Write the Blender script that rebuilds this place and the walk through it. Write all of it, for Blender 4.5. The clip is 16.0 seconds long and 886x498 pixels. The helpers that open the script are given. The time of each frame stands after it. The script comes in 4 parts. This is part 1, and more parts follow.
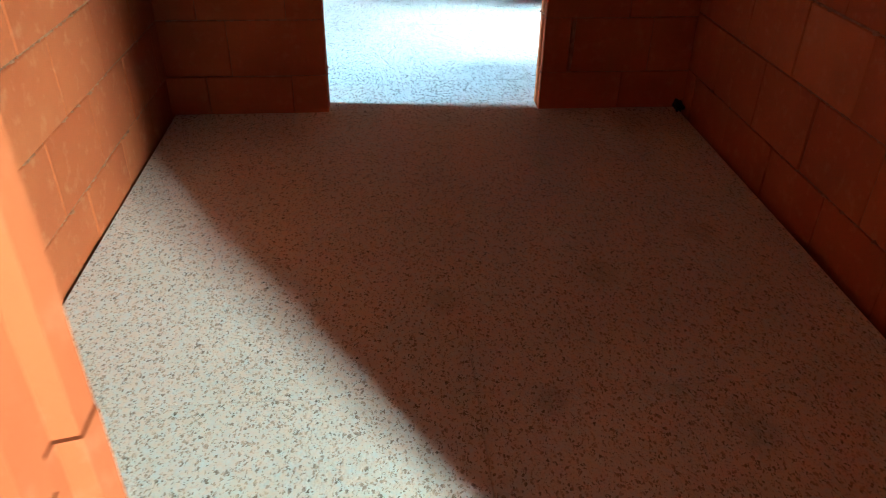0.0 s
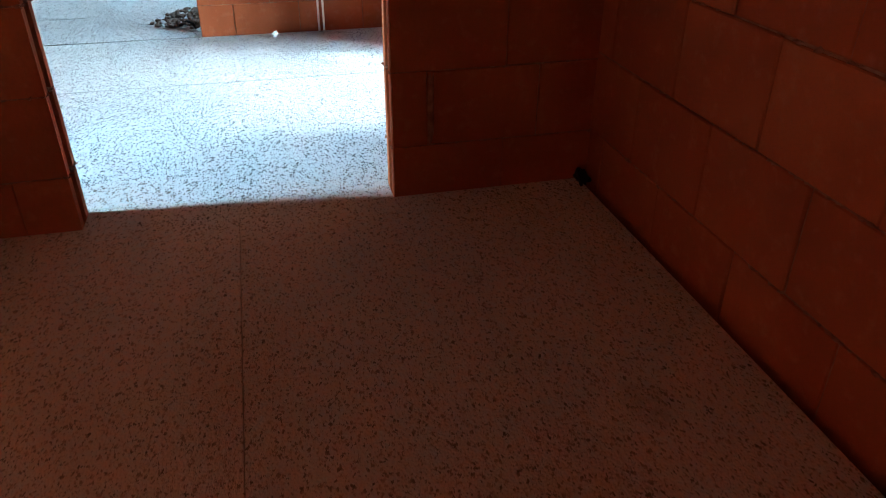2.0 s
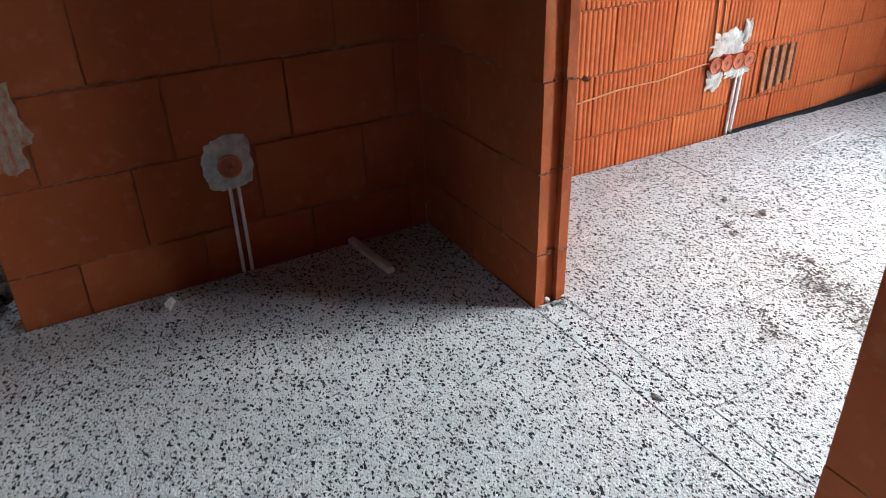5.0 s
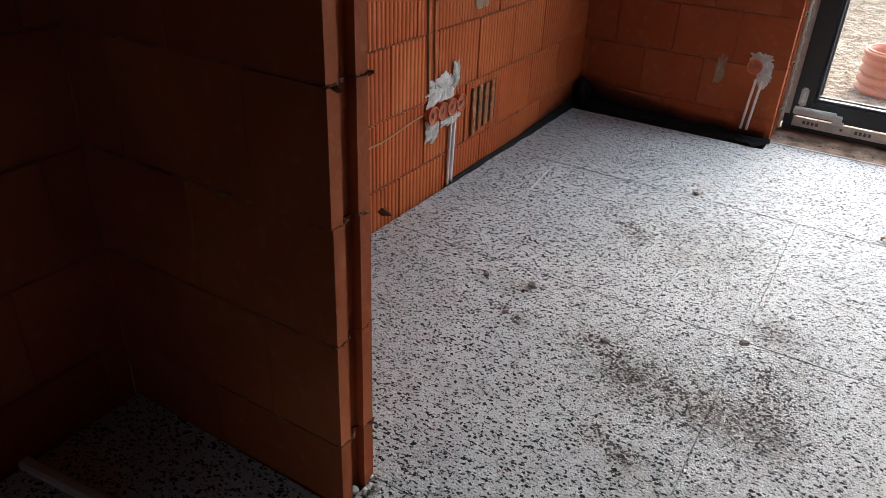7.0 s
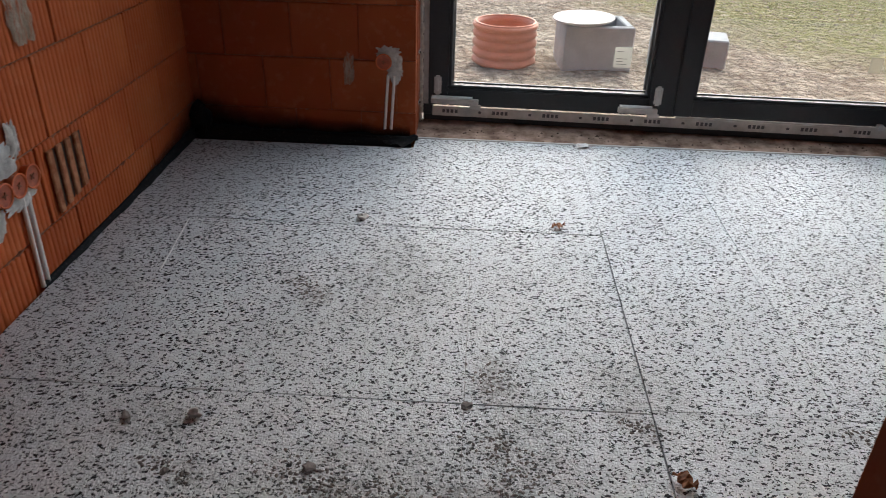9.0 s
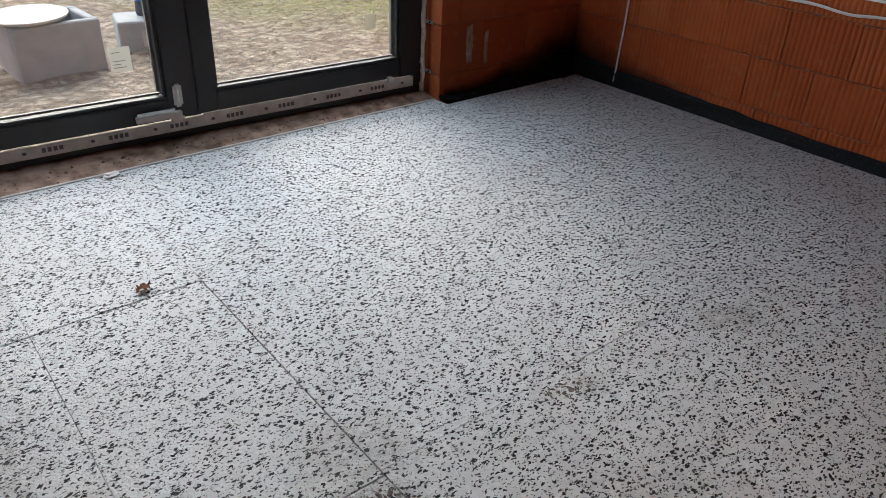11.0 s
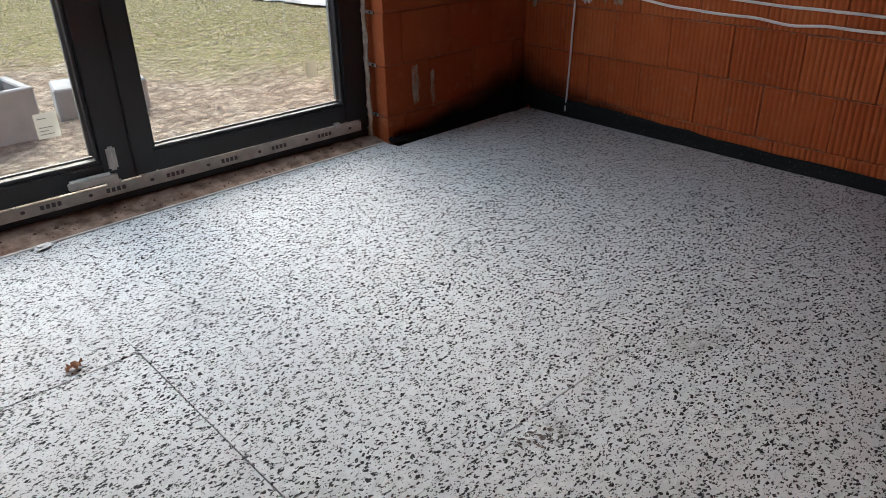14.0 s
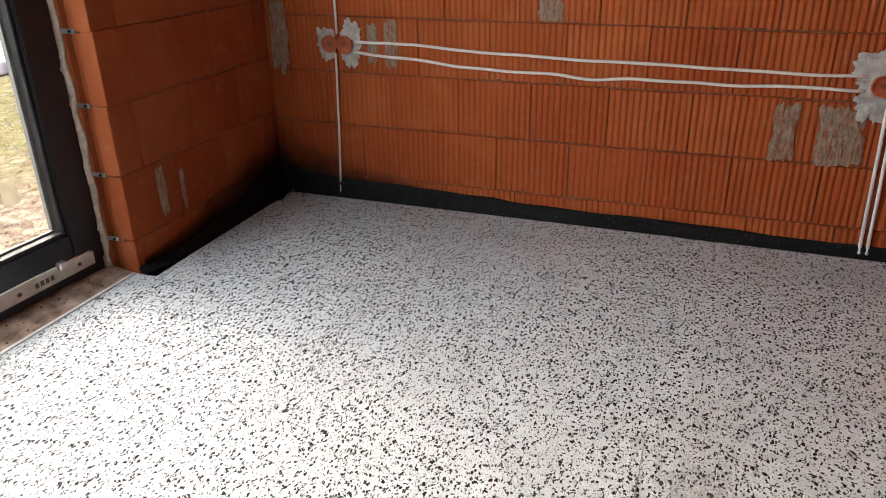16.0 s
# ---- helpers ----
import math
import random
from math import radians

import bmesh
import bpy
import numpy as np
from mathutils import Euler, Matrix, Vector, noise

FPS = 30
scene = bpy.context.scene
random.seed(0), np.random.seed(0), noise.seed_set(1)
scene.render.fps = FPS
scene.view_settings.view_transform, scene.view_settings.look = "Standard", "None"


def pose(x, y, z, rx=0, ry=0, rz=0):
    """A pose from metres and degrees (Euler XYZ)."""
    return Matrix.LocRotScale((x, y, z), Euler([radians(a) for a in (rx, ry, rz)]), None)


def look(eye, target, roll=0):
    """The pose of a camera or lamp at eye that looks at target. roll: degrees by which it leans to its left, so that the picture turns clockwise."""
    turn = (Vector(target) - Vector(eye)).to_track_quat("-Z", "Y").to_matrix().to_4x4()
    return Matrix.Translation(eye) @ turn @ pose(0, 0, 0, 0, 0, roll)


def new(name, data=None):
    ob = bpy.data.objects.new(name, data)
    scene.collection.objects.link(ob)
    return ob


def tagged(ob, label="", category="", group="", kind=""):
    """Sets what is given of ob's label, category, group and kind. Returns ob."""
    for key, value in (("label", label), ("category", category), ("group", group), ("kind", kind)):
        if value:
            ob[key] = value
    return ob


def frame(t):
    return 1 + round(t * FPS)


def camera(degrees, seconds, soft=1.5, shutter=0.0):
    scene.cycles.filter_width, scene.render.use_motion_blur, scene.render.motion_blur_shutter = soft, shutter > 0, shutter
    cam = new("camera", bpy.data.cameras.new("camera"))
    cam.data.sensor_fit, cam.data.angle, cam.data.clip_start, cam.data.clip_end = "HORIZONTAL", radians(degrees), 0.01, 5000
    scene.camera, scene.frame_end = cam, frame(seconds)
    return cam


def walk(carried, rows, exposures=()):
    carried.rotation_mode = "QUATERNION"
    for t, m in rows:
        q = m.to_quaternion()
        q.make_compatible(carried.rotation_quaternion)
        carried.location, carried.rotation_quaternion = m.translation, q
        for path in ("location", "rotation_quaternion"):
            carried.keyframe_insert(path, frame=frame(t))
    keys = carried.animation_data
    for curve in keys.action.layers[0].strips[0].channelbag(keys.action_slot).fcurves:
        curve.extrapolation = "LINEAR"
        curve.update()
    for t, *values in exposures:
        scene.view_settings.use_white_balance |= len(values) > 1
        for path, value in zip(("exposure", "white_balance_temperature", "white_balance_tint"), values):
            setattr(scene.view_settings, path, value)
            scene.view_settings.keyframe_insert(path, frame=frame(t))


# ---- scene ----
cam = camera(62.2, 16.0, soft=0.8, shutter=0.15)
PATH = [
    (0, (3.518, -0.044, 1.29), (1.841, 0.098, 0.21), 0.9),
    (0.5, (3.282, 0.203, 1.134), (1.573, 0.311, 0.101), 0.4),
    (1, (3.049, 0.268, 1.143), (1.32, 0.468, 0.159), -0.4),
    (1.5, (2.842, 0.287, 1.063), (1.139, 0.579, 0.056), -0.3),
    (2, (2.503, 0.286, 1.084), (0.828, 0.704, 0.074), 0.2),
    (2.5, (2.214, 0.178, 1.113), (0.531, 0.644, 0.137), -0.2),
    (3, (1.903, 0.091, 1.152), (0.182, 0.552, 0.244), -1.5),
    (3.2, (1.764, 0.092, 1.142), (0.031, 0.552, 0.255), -2.1),
    (5.3, (0.073, 0.269, 1.291), (-1.391, 1.215, 0.311), -1.5),
    (5.5, (-0.021, 0.307, 1.312), (-1.423, 1.347, 0.334), -1.3),
    (6, (-0.259, 0.401, 1.326), (-1.435, 1.709, 0.374), -1.3),
    (6.5, (-0.449, 0.443, 1.322), (-1.443, 1.893, 0.368), 0.2),
    (7, (-0.514, 0.471, 1.309), (-1.413, 1.968, 0.332), 2.5),
    (7.5, (-0.548, 0.51, 1.31), (-1.313, 2.079, 0.334), 2.4),
    (8, (-0.548, 0.61, 1.307), (-1.095, 2.276, 0.345), 2.2),
    (8.5, (-0.599, 0.863, 1.256), (-0.906, 2.591, 0.297), 2.4),
    (9, (-0.672, 1.071, 1.267), (-0.745, 2.816, 0.293), 1.6),
    (9.5, (-0.807, 1.292, 1.235), (-0.519, 2.991, 0.22), 0.3),
    (10, (-0.857, 1.436, 1.242), (-0.148, 2.98, 0.187), -0.2),
    (10.2, (-0.855, 1.489, 1.256), (0.017, 2.941, 0.192), 0.6),
    (12.3, (-0.825, 1.63, 1.178), (0.381, 2.901, 0.213), 2.6),
    (12.5, (-0.832, 1.631, 1.175), (0.382, 2.901, 0.219), 2.4),
    (13, (-0.833, 1.628, 1.171), (0.381, 2.908, 0.228), 1.5),
    (13.5, (-0.793, 1.623, 1.188), (0.408, 2.929, 0.264), 0.2),
    (14, (-0.718, 1.64, 1.177), (0.49, 2.956, 0.276), -1.3),
    (14.5, (-0.612, 1.793, 1.143), (0.723, 2.989, 0.255), -1.3),
    (15, (-0.518, 2.041, 1.175), (1.01, 3.023, 0.339), -1.1),
    (15.5, (-0.488, 2.254, 1.161), (1.143, 3.059, 0.328), 0.0),
    (16, (-0.434, 2.498, 1.199), (1.272, 3.133, 0.37), -0.9),
]
EXPOSURES = [
    (0.0, 5.5, 4800, -21), (0.5, 5.75, 4850, -14), (1.0, 5.5, 4650, -17), (2.0, 5.25, 4950, -13), (3.0, 4.72, 5450, -3), (4.2, 3.45, 5800, 5), (5.5, 2.6, 6000, 8),
    (6.0, 2.0, 6000, 8), (7.0, 1.55, 6000, 8), (8.5, 1.07, 5980, 8), (9.0, 0.87, 5950, 8), (10.0, 0.75, 5900, 8), (12.5, 0.87, 6000, 8),
    (14.0, 0.9, 6000, 8), (15.5, 1.6, 6500, 9), (16.0, 1.8, 6700, 10),
]
walk(cam, [(t, look(eye, target, roll)) for t, eye, target, roll in PATH], EXPOSURES)


# ---- world, sun and window light ----
world = bpy.data.worlds.new("world")
scene.world = world
world.use_nodes = True
wn, wl = world.node_tree.nodes, world.node_tree.links
sky = wn.new("ShaderNodeTexSky")
sky.sky_type, sky.sun_disc = "NISHITA", False
sky.sun_elevation, sky.sun_rotation = radians(40), radians(11)
sky.air_density, sky.dust_density, sky.ozone_density = 1.0, 6.0, 1.0
wl.new(sky.outputs[0], wn["Background"].inputs[0])
wn["Background"].inputs[1].default_value = 0.15

sun_data = bpy.data.lights.new("sun", "SUN")
sun_data.energy, sun_data.angle, sun_data.color = 1.5, radians(90), (1.0, 0.97, 0.93)
sun = new("sun", sun_data)
sun.matrix_world = look((4, 20, 18), (0, 0, 0))


def opening_lamp(name, eye, target, wide, high, watts, color=(0.76, 0.90, 1.0), spread=180):
    """An added lamp that stands in for the sky's light at an opening; only the terrace window is ever seen."""
    data = bpy.data.lights.new(name, "AREA")
    data.shape, data.size, data.size_y, data.energy, data.color = "RECTANGLE", wide, high, watts, color
    data.spread = radians(spread)
    ob = new(name, data)
    ob.matrix_world = look(eye, target)
    return ob


opening_lamp("daylight_terrace", (0.25, 4.68, 1.60), (0.25, 2.6, 0.0), 2.2, 1.1, 14)
opening_lamp("daylight_east", (6.98, 3.26, 1.5), (3.1, 0.3, 0.3), 0.5, 1.1, 11.0, (1.0, 0.93, 0.76), 110)
# added lamp, no window known there; sets the light edge at the hall door
opening_lamp("added_lamp_south", (0.02, -3.14, 1.6), (-0.10, 0.35, 0.0), 0.32, 1.0, 0.60, (0.78, 0.90, 1.0), 40)
# unseen opening; its place is made up, to keep the beam off the corridor
opening_lamp("daylight_west", (-4.6, 1.30, 1.5), (-4.6, -2.5, 0.2), 2.0, 1.2, 5.5)


# ---- materials ----
class Nodes:
    """A short way to write node trees."""

    def __init__(self, name):
        self.mat = bpy.data.materials.new(name)
        self.mat.use_nodes = True
        self.t = self.mat.node_tree
        self.bsdf = self.t.nodes["Principled BSDF"]
        self.out = self.t.nodes["Material Output"]

    def add(self, kind, links=(), **props):
        n = self.t.nodes.new("ShaderNode" + kind)
        for k, v in props.items():
            if k == "operation":
                n.operation = v
            elif k == "blend_type":
                n.blend_type = v
            elif k == "data_type":
                n.data_type = v
            elif k == "feature":
                n.feature = v
            elif k == "noise_dimensions":
                n.noise_dimensions = v
            elif k == "bands_direction":
                n.bands_direction = v
            elif k == "voronoi_dimensions":
                n.voronoi_dimensions = v
        for key, v in links:
            self.put(n.inputs[key], v)
        return n

    def put(self, socket, v):
        if isinstance(v, bpy.types.NodeSocket):
            self.t.links.new(v, socket)
        else:
            socket.default_value = v

    def math(self, op, a, b=0.0, c=0.0):
        return self.add("Math", [(0, a), (1, b), (2, c)], operation=op).outputs[0]

    def vmath(self, op, a, b=(0, 0, 0)):
        n = self.add("VectorMath", [(0, a), (1, b)], operation=op)
        return n.outputs["Value"] if op in ("LENGTH", "DISTANCE", "DOT_PRODUCT") else n.outputs[0]

    def scaled(self, v, k):
        return self.add("VectorMath", [(0, v), ("Scale", k)], operation="SCALE").outputs[0]

    def mix(self, f, a, b, blend="MIX"):
        n = self.add("Mix", data_type="RGBA", blend_type=blend)
        self.put(n.inputs["Factor"], f)
        self.put(n.inputs[6], a)
        self.put(n.inputs[7], b)
        return n.outputs[2]

    def noise(self, v, scale, detail=3.0, rough=0.55):
        return self.add("TexNoise", [("Vector", v), ("Scale", scale), ("Detail", detail), ("Roughness", rough)]).outputs[0]

    def noise_color(self, v, scale, detail=2.0):
        return self.add("TexNoise", [("Vector", v), ("Scale", scale), ("Detail", detail)]).outputs[1]

    def voronoi(self, v, scale, feature="F1"):
        return self.add("TexVoronoi", [("Vector", v), ("Scale", scale)], feature=feature)

    def ramp(self, f, lo, hi):
        return self.add("MapRange", [("Value", f), ("From Min", lo), ("From Max", hi)]).outputs[0]

    def bump(self, height, strength, distance, normal=None):
        n = self.add("Bump", [("Height", height), ("Strength", strength), ("Distance", distance)])
        if normal is not None:
            self.put(n.inputs["Normal"], normal)
        return n.outputs[0]

    def here(self):
        return self.add("NewGeometry").outputs["Position"]

    def local(self):
        return self.add("TexCoord").outputs["Object"]

    def rand(self):
        return self.add("ObjectInfo").outputs["Random"]

    def finish(self, color, rough=0.8, normal=None, metal=0.0, spec=0.5):
        self.put(self.bsdf.inputs["Base Color"], color)
        self.put(self.bsdf.inputs["Roughness"], rough)
        self.put(self.bsdf.inputs["Metallic"], metal)
        self.put(self.bsdf.inputs["Specular IOR Level"], spec)
        if normal is not None:
            self.put(self.bsdf.inputs["Normal"], normal)
        return self.mat


def rgb(r, g, b):
    return (r, g, b, 1.0)


def clay_material(name, ribbed):
    """Fired clay; ribs run up the faces of the blocks where ribbed. Smooth tones are darkened for shaded walls, ribbed
    ones lightened for lit walls.
    """
    n = Nodes(name)
    r = n.rand()
    p = n.vmath("ADD", n.local(), n.add("CombineXYZ", [(0, n.math("MULTIPLY", r, 37.0)), (1, n.math("MULTIPLY", r, 91.0)), (2, 0.0)]).outputs[0])
    big, mid, fine = n.noise(p, 3.0), n.noise(p, 22.0, 4.0), n.noise(p, 180.0, 3.0)
    # wall light is in these tones: ribbed brighter for lit walls, smooth darker for shade
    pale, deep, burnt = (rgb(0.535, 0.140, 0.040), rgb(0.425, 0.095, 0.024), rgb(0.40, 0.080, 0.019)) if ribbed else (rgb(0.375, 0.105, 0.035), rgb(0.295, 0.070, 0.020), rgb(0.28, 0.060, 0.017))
    c = n.mix(n.ramp(r, 0.0, 1.0), deep, pale)
    c = n.mix(n.ramp(big, 0.35, 0.7), c, burnt)
    c = n.mix(n.math("MULTIPLY", n.ramp(mid, 0.55, 0.8), 0.35), c, rgb(0.45, 0.21, 0.115))
    c = n.mix(n.math("MULTIPLY", n.ramp(fine, 0.55, 0.75), 0.22), c, rgb(0.25, 0.07, 0.03))
    bed = n.bump(n.noise(p, 60.0, 4.0), 0.25, 0.004)
    if ribbed:
        lx = n.add("SeparateXYZ", [(0, n.local())]).outputs[0]
        wob = n.math("MULTIPLY", n.noise(n.vmath("MULTIPLY", p, (1, 1, 0.15)), 30.0), 0.35)
        phase = n.math("FRACT", n.math("ADD", n.math("MULTIPLY", lx, 41.0), wob))
        ridge = n.math("ABSOLUTE", n.math("SUBTRACT", phase, 0.5))
        groove = n.add("MapRange", [("Value", ridge), ("From Min", 0.0), ("From Max", 0.36)], ).outputs[0]
        strength = n.ramp(n.math("ADD", big, n.math("MULTIPLY", r, 0.3)), 0.3, 0.55)
        each = n.add("TexWhiteNoise", [("Vector", n.add("CombineXYZ", [(0, n.math("FLOOR", n.math("ADD", n.math("MULTIPLY", lx, 41.0), wob))), (1, n.math("MULTIPLY", r, 50.0)), (2, 0.0)]).outputs[0])]).outputs[0]
        cut = n.math("MULTIPLY", n.math("MULTIPLY", n.math("SUBTRACT", 1.0, groove), strength), n.add("MapRange", [("Value", each), ("To Min", 0.6), ("To Max", 1.0)]).outputs[0])
        # groove shade put into the colour, besides the bump below
        c = n.mix(n.math("MULTIPLY", cut, 0.26), c, rgb(0.20, 0.045, 0.016))
        bed = n.bump(n.math("SUBTRACT", 1.0, cut), 1.0, 0.005, bed)
    return n.finish(c, 0.88, bed, spec=0.25)


def plaster_material(name, a, b, scale=14.0, rough=0.9, relief=0.006):
    n = Nodes(name)
    p = n.here()
    c = n.mix(n.ramp(n.noise(p, scale, 4.0), 0.35, 0.68), a, b)
    c = n.mix(n.math("MULTIPLY", n.ramp(n.noise(p, scale * 9, 3.0), 0.55, 0.8), 0.35), c, rgb(a[0] * 0.6, a[1] * 0.6, a[2] * 0.6))
    return n.finish(c, rough, n.bump(n.noise(p, scale * 3, 5.0), 0.6, relief), spec=0.25)


def foam_material():
    """White insulation board pressed from granulate, with dark flakes all through it, trodden in places, with warm
    corridor light painted on.
    """
    n = Nodes("speckled_foam")
    r = n.rand()
    here = n.here()
    p = n.vmath("ADD", here, n.add("CombineXYZ", [(0, n.math("MULTIPLY", r, 53.0)), (1, n.math("MULTIPLY", r, 17.0)), (2, 0.0)]).outputs[0])
    warp = n.scaled(n.vmath("SUBTRACT", n.noise_color(p, 110.0), (0.5, 0.5, 0.5)), 0.016)
    q = n.vmath("ADD", p, warp)

    def flakes(scale, size, least, turn, stretch):
        """Long flakes that lie one way."""
        m = n.add("Mapping", [("Vector", q), ("Rotation", (0.0, 0.0, turn)), ("Scale", (1.0, stretch, 1.0))]).outputs[0]
        v = n.voronoi(m, scale)
        pick = n.add("SeparateColor", [(0, v.outputs["Color"])]).outputs[0]
        edge = n.math("MULTIPLY", n.math("SUBTRACT", pick, least), size)
        return n.ramp(n.math("SUBTRACT", edge, v.outputs["Distance"]), -0.012, 0.022), v

    one, va = flakes(58.0, 0.62, 0.26, 0.3, 1.9)
    two, vc = flakes(64.0, 0.64, 0.30, 1.9, 2.2)
    three, vd = flakes(78.0, 0.68, 0.38, 2.7, 1.8)
    dark = n.math("MAXIMUM", n.math("MAXIMUM", one, two), three)
    small, vb = flakes(130.0, 0.85, 0.46, 1.1, 1.6)
    patch = n.noise(here, 2.2, 3.0)
    flake = n.math("MAXIMUM", dark, n.math("MULTIPLY", small, n.ramp(patch, 0.15, 0.45)))
    tone = n.noise(p, 35.0, 3.0)
    white = n.mix(n.ramp(tone, 0.3, 0.7), rgb(0.605, 0.622, 0.638), rgb(0.70, 0.72, 0.735))
    white = n.mix(n.math("MULTIPLY", n.ramp(n.noise(here, 1.3, 4.0), 0.45, 0.75), 0.35), white, rgb(0.49, 0.48, 0.465))
    grain = n.noise(p, 420.0, 2.0)
    white = n.mix(n.math("MULTIPLY", n.ramp(grain, 0.5, 0.75), 0.25), white, rgb(0.5, 0.5, 0.5))
    black = n.mix(n.add("SeparateColor", [(0, va.outputs["Color"])]).outputs[1], rgb(0.008, 0.009, 0.010), rgb(0.03, 0.03, 0.034))
    c = n.mix(flake, white, black)
    place = n.add("SeparateXYZ", [(0, here)])
    along = place.outputs[0]
    # warm brown light of the corridor, put into the colour as a blotchy layer
    tint = n.ramp(n.math("ADD", along, n.math("MULTIPLY", n.noise(here, 1.6, 4.0), 0.9)), 0.5, 0.95)
    tint = n.math("MULTIPLY", tint, n.ramp(n.noise(here, 45.0, 4.0, 0.65), 0.25, 0.62))
    tint = n.math("MULTIPLY", tint, n.math("LESS_THAN", place.outputs[1], 1.4))
    c = n.mix(n.math("MULTIPLY", tint, 0.76), c, rgb(0.74, 0.53, 0.41))
    mud = None
    for ax, ay, bx, by, wide in STROKES:
        d = (bx - ax, by - ay, 0.0)
        k = 1.0 / (d[0] ** 2 + d[1] ** 2)
        rel = n.vmath("SUBTRACT", n.vmath("MULTIPLY", here, (1, 1, 0)), (ax, ay, 0.0))
        h = n.add("Math", [(0, n.math("MULTIPLY", n.vmath("DOT_PRODUCT", rel, d), k))], operation="ADD")
        h.use_clamp = True
        dist = n.vmath("DISTANCE", rel, n.scaled((d[0], d[1], 0.0), h.outputs[0]))
        m = n.ramp(n.math("SUBTRACT", wide * 1.4, dist), -0.04, 0.06)
        mud = m if mud is None else n.math("MAXIMUM", mud, m)
    smear = n.math("MULTIPLY", mud, n.ramp(n.noise(here, 60.0, 5.0, 0.75), 0.40, 0.56))
    c = n.mix(n.math("MULTIPLY", smear, 0.9), c, rgb(0.17, 0.148, 0.135))
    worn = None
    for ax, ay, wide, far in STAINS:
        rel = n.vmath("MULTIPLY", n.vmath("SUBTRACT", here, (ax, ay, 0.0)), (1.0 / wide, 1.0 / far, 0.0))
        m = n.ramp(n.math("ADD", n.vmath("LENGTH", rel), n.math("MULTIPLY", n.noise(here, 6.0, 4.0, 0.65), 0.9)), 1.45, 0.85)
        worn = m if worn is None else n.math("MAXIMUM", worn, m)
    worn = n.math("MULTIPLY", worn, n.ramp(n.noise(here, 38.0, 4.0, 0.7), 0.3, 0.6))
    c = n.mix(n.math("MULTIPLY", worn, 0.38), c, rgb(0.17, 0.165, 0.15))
    relief = n.math("SUBTRACT", n.math("MULTIPLY", n.noise(p, 150.0, 3.0), 1.3), n.math("MULTIPLY", flake, 0.6))
    return n.finish(c, 0.62, n.bump(relief, 1.0, 0.006), spec=0.25)


def plain(name, color, rough=0.6, metal=0.0, spec=0.5, vary=0.25, scale=30.0, relief=0.0008):
    n = Nodes(name)
    p = n.here()
    k = n.noise(p, scale, 4.0)
    low = rgb(*[v * (1 - vary) for v in color[:3]])
    c = n.mix(n.ramp(k, 0.3, 0.7), low, rgb(*color[:3]))
    c = n.mix(n.math("MULTIPLY", n.ramp(n.noise(p, scale * 6, 3.0), 0.6, 0.8), 0.2), c, rgb(0.35, 0.31, 0.27))
    rr = n.add("MapRange", [("Value", k), ("To Min", rough * 0.8), ("To Max", min(1.0, rough * 1.2))]).outputs[0]
    return n.finish(c, rr, n.bump(n.noise(p, scale * 4, 3.0), 0.5, relief), metal, spec)


def bitumen_material():
    """Black sprayed bitumen; thin and patchy towards its edge (the uv's v runs from covered to bare)."""
    n = Nodes("sprayed_bitumen")
    v = n.add("SeparateXYZ", [(0, n.add("UVMap").outputs[0])]).outputs[1]
    p = n.here()
    k = n.math("ADD", n.math("MULTIPLY", n.noise(p, 6.0, 3.0, 0.55), 0.62), n.math("MULTIPLY", n.noise(p, 260.0, 2.0), 0.30))
    cover = n.ramp(n.math("ADD", n.math("SUBTRACT", 1.0, v), n.math("SUBTRACT", k, 0.46)), 0.05, 0.80)
    n.finish(n.mix(n.noise(p, 60.0), rgb(0.008, 0.008, 0.008), rgb(0.022, 0.021, 0.02)), 0.75, n.bump(n.noise(p, 90.0, 4.0), 0.5, 0.003), spec=0.2)
    clear = n.add("BsdfTransparent")
    mixer = n.add("MixShader", [(0, cover), (1, clear.outputs[0]), (2, n.bsdf.outputs[0])])
    n.t.links.new(mixer.outputs[0], n.out.inputs[0])
    return n.mat


def glass_material():
    n = Nodes("window_glass")
    n.put(n.bsdf.inputs["Base Color"], rgb(0.97, 0.985, 0.98))
    n.put(n.bsdf.inputs["Roughness"], 0.0)
    n.put(n.bsdf.inputs["IOR"], 1.45)
    n.put(n.bsdf.inputs["Transmission Weight"], 1.0)
    return n.mat


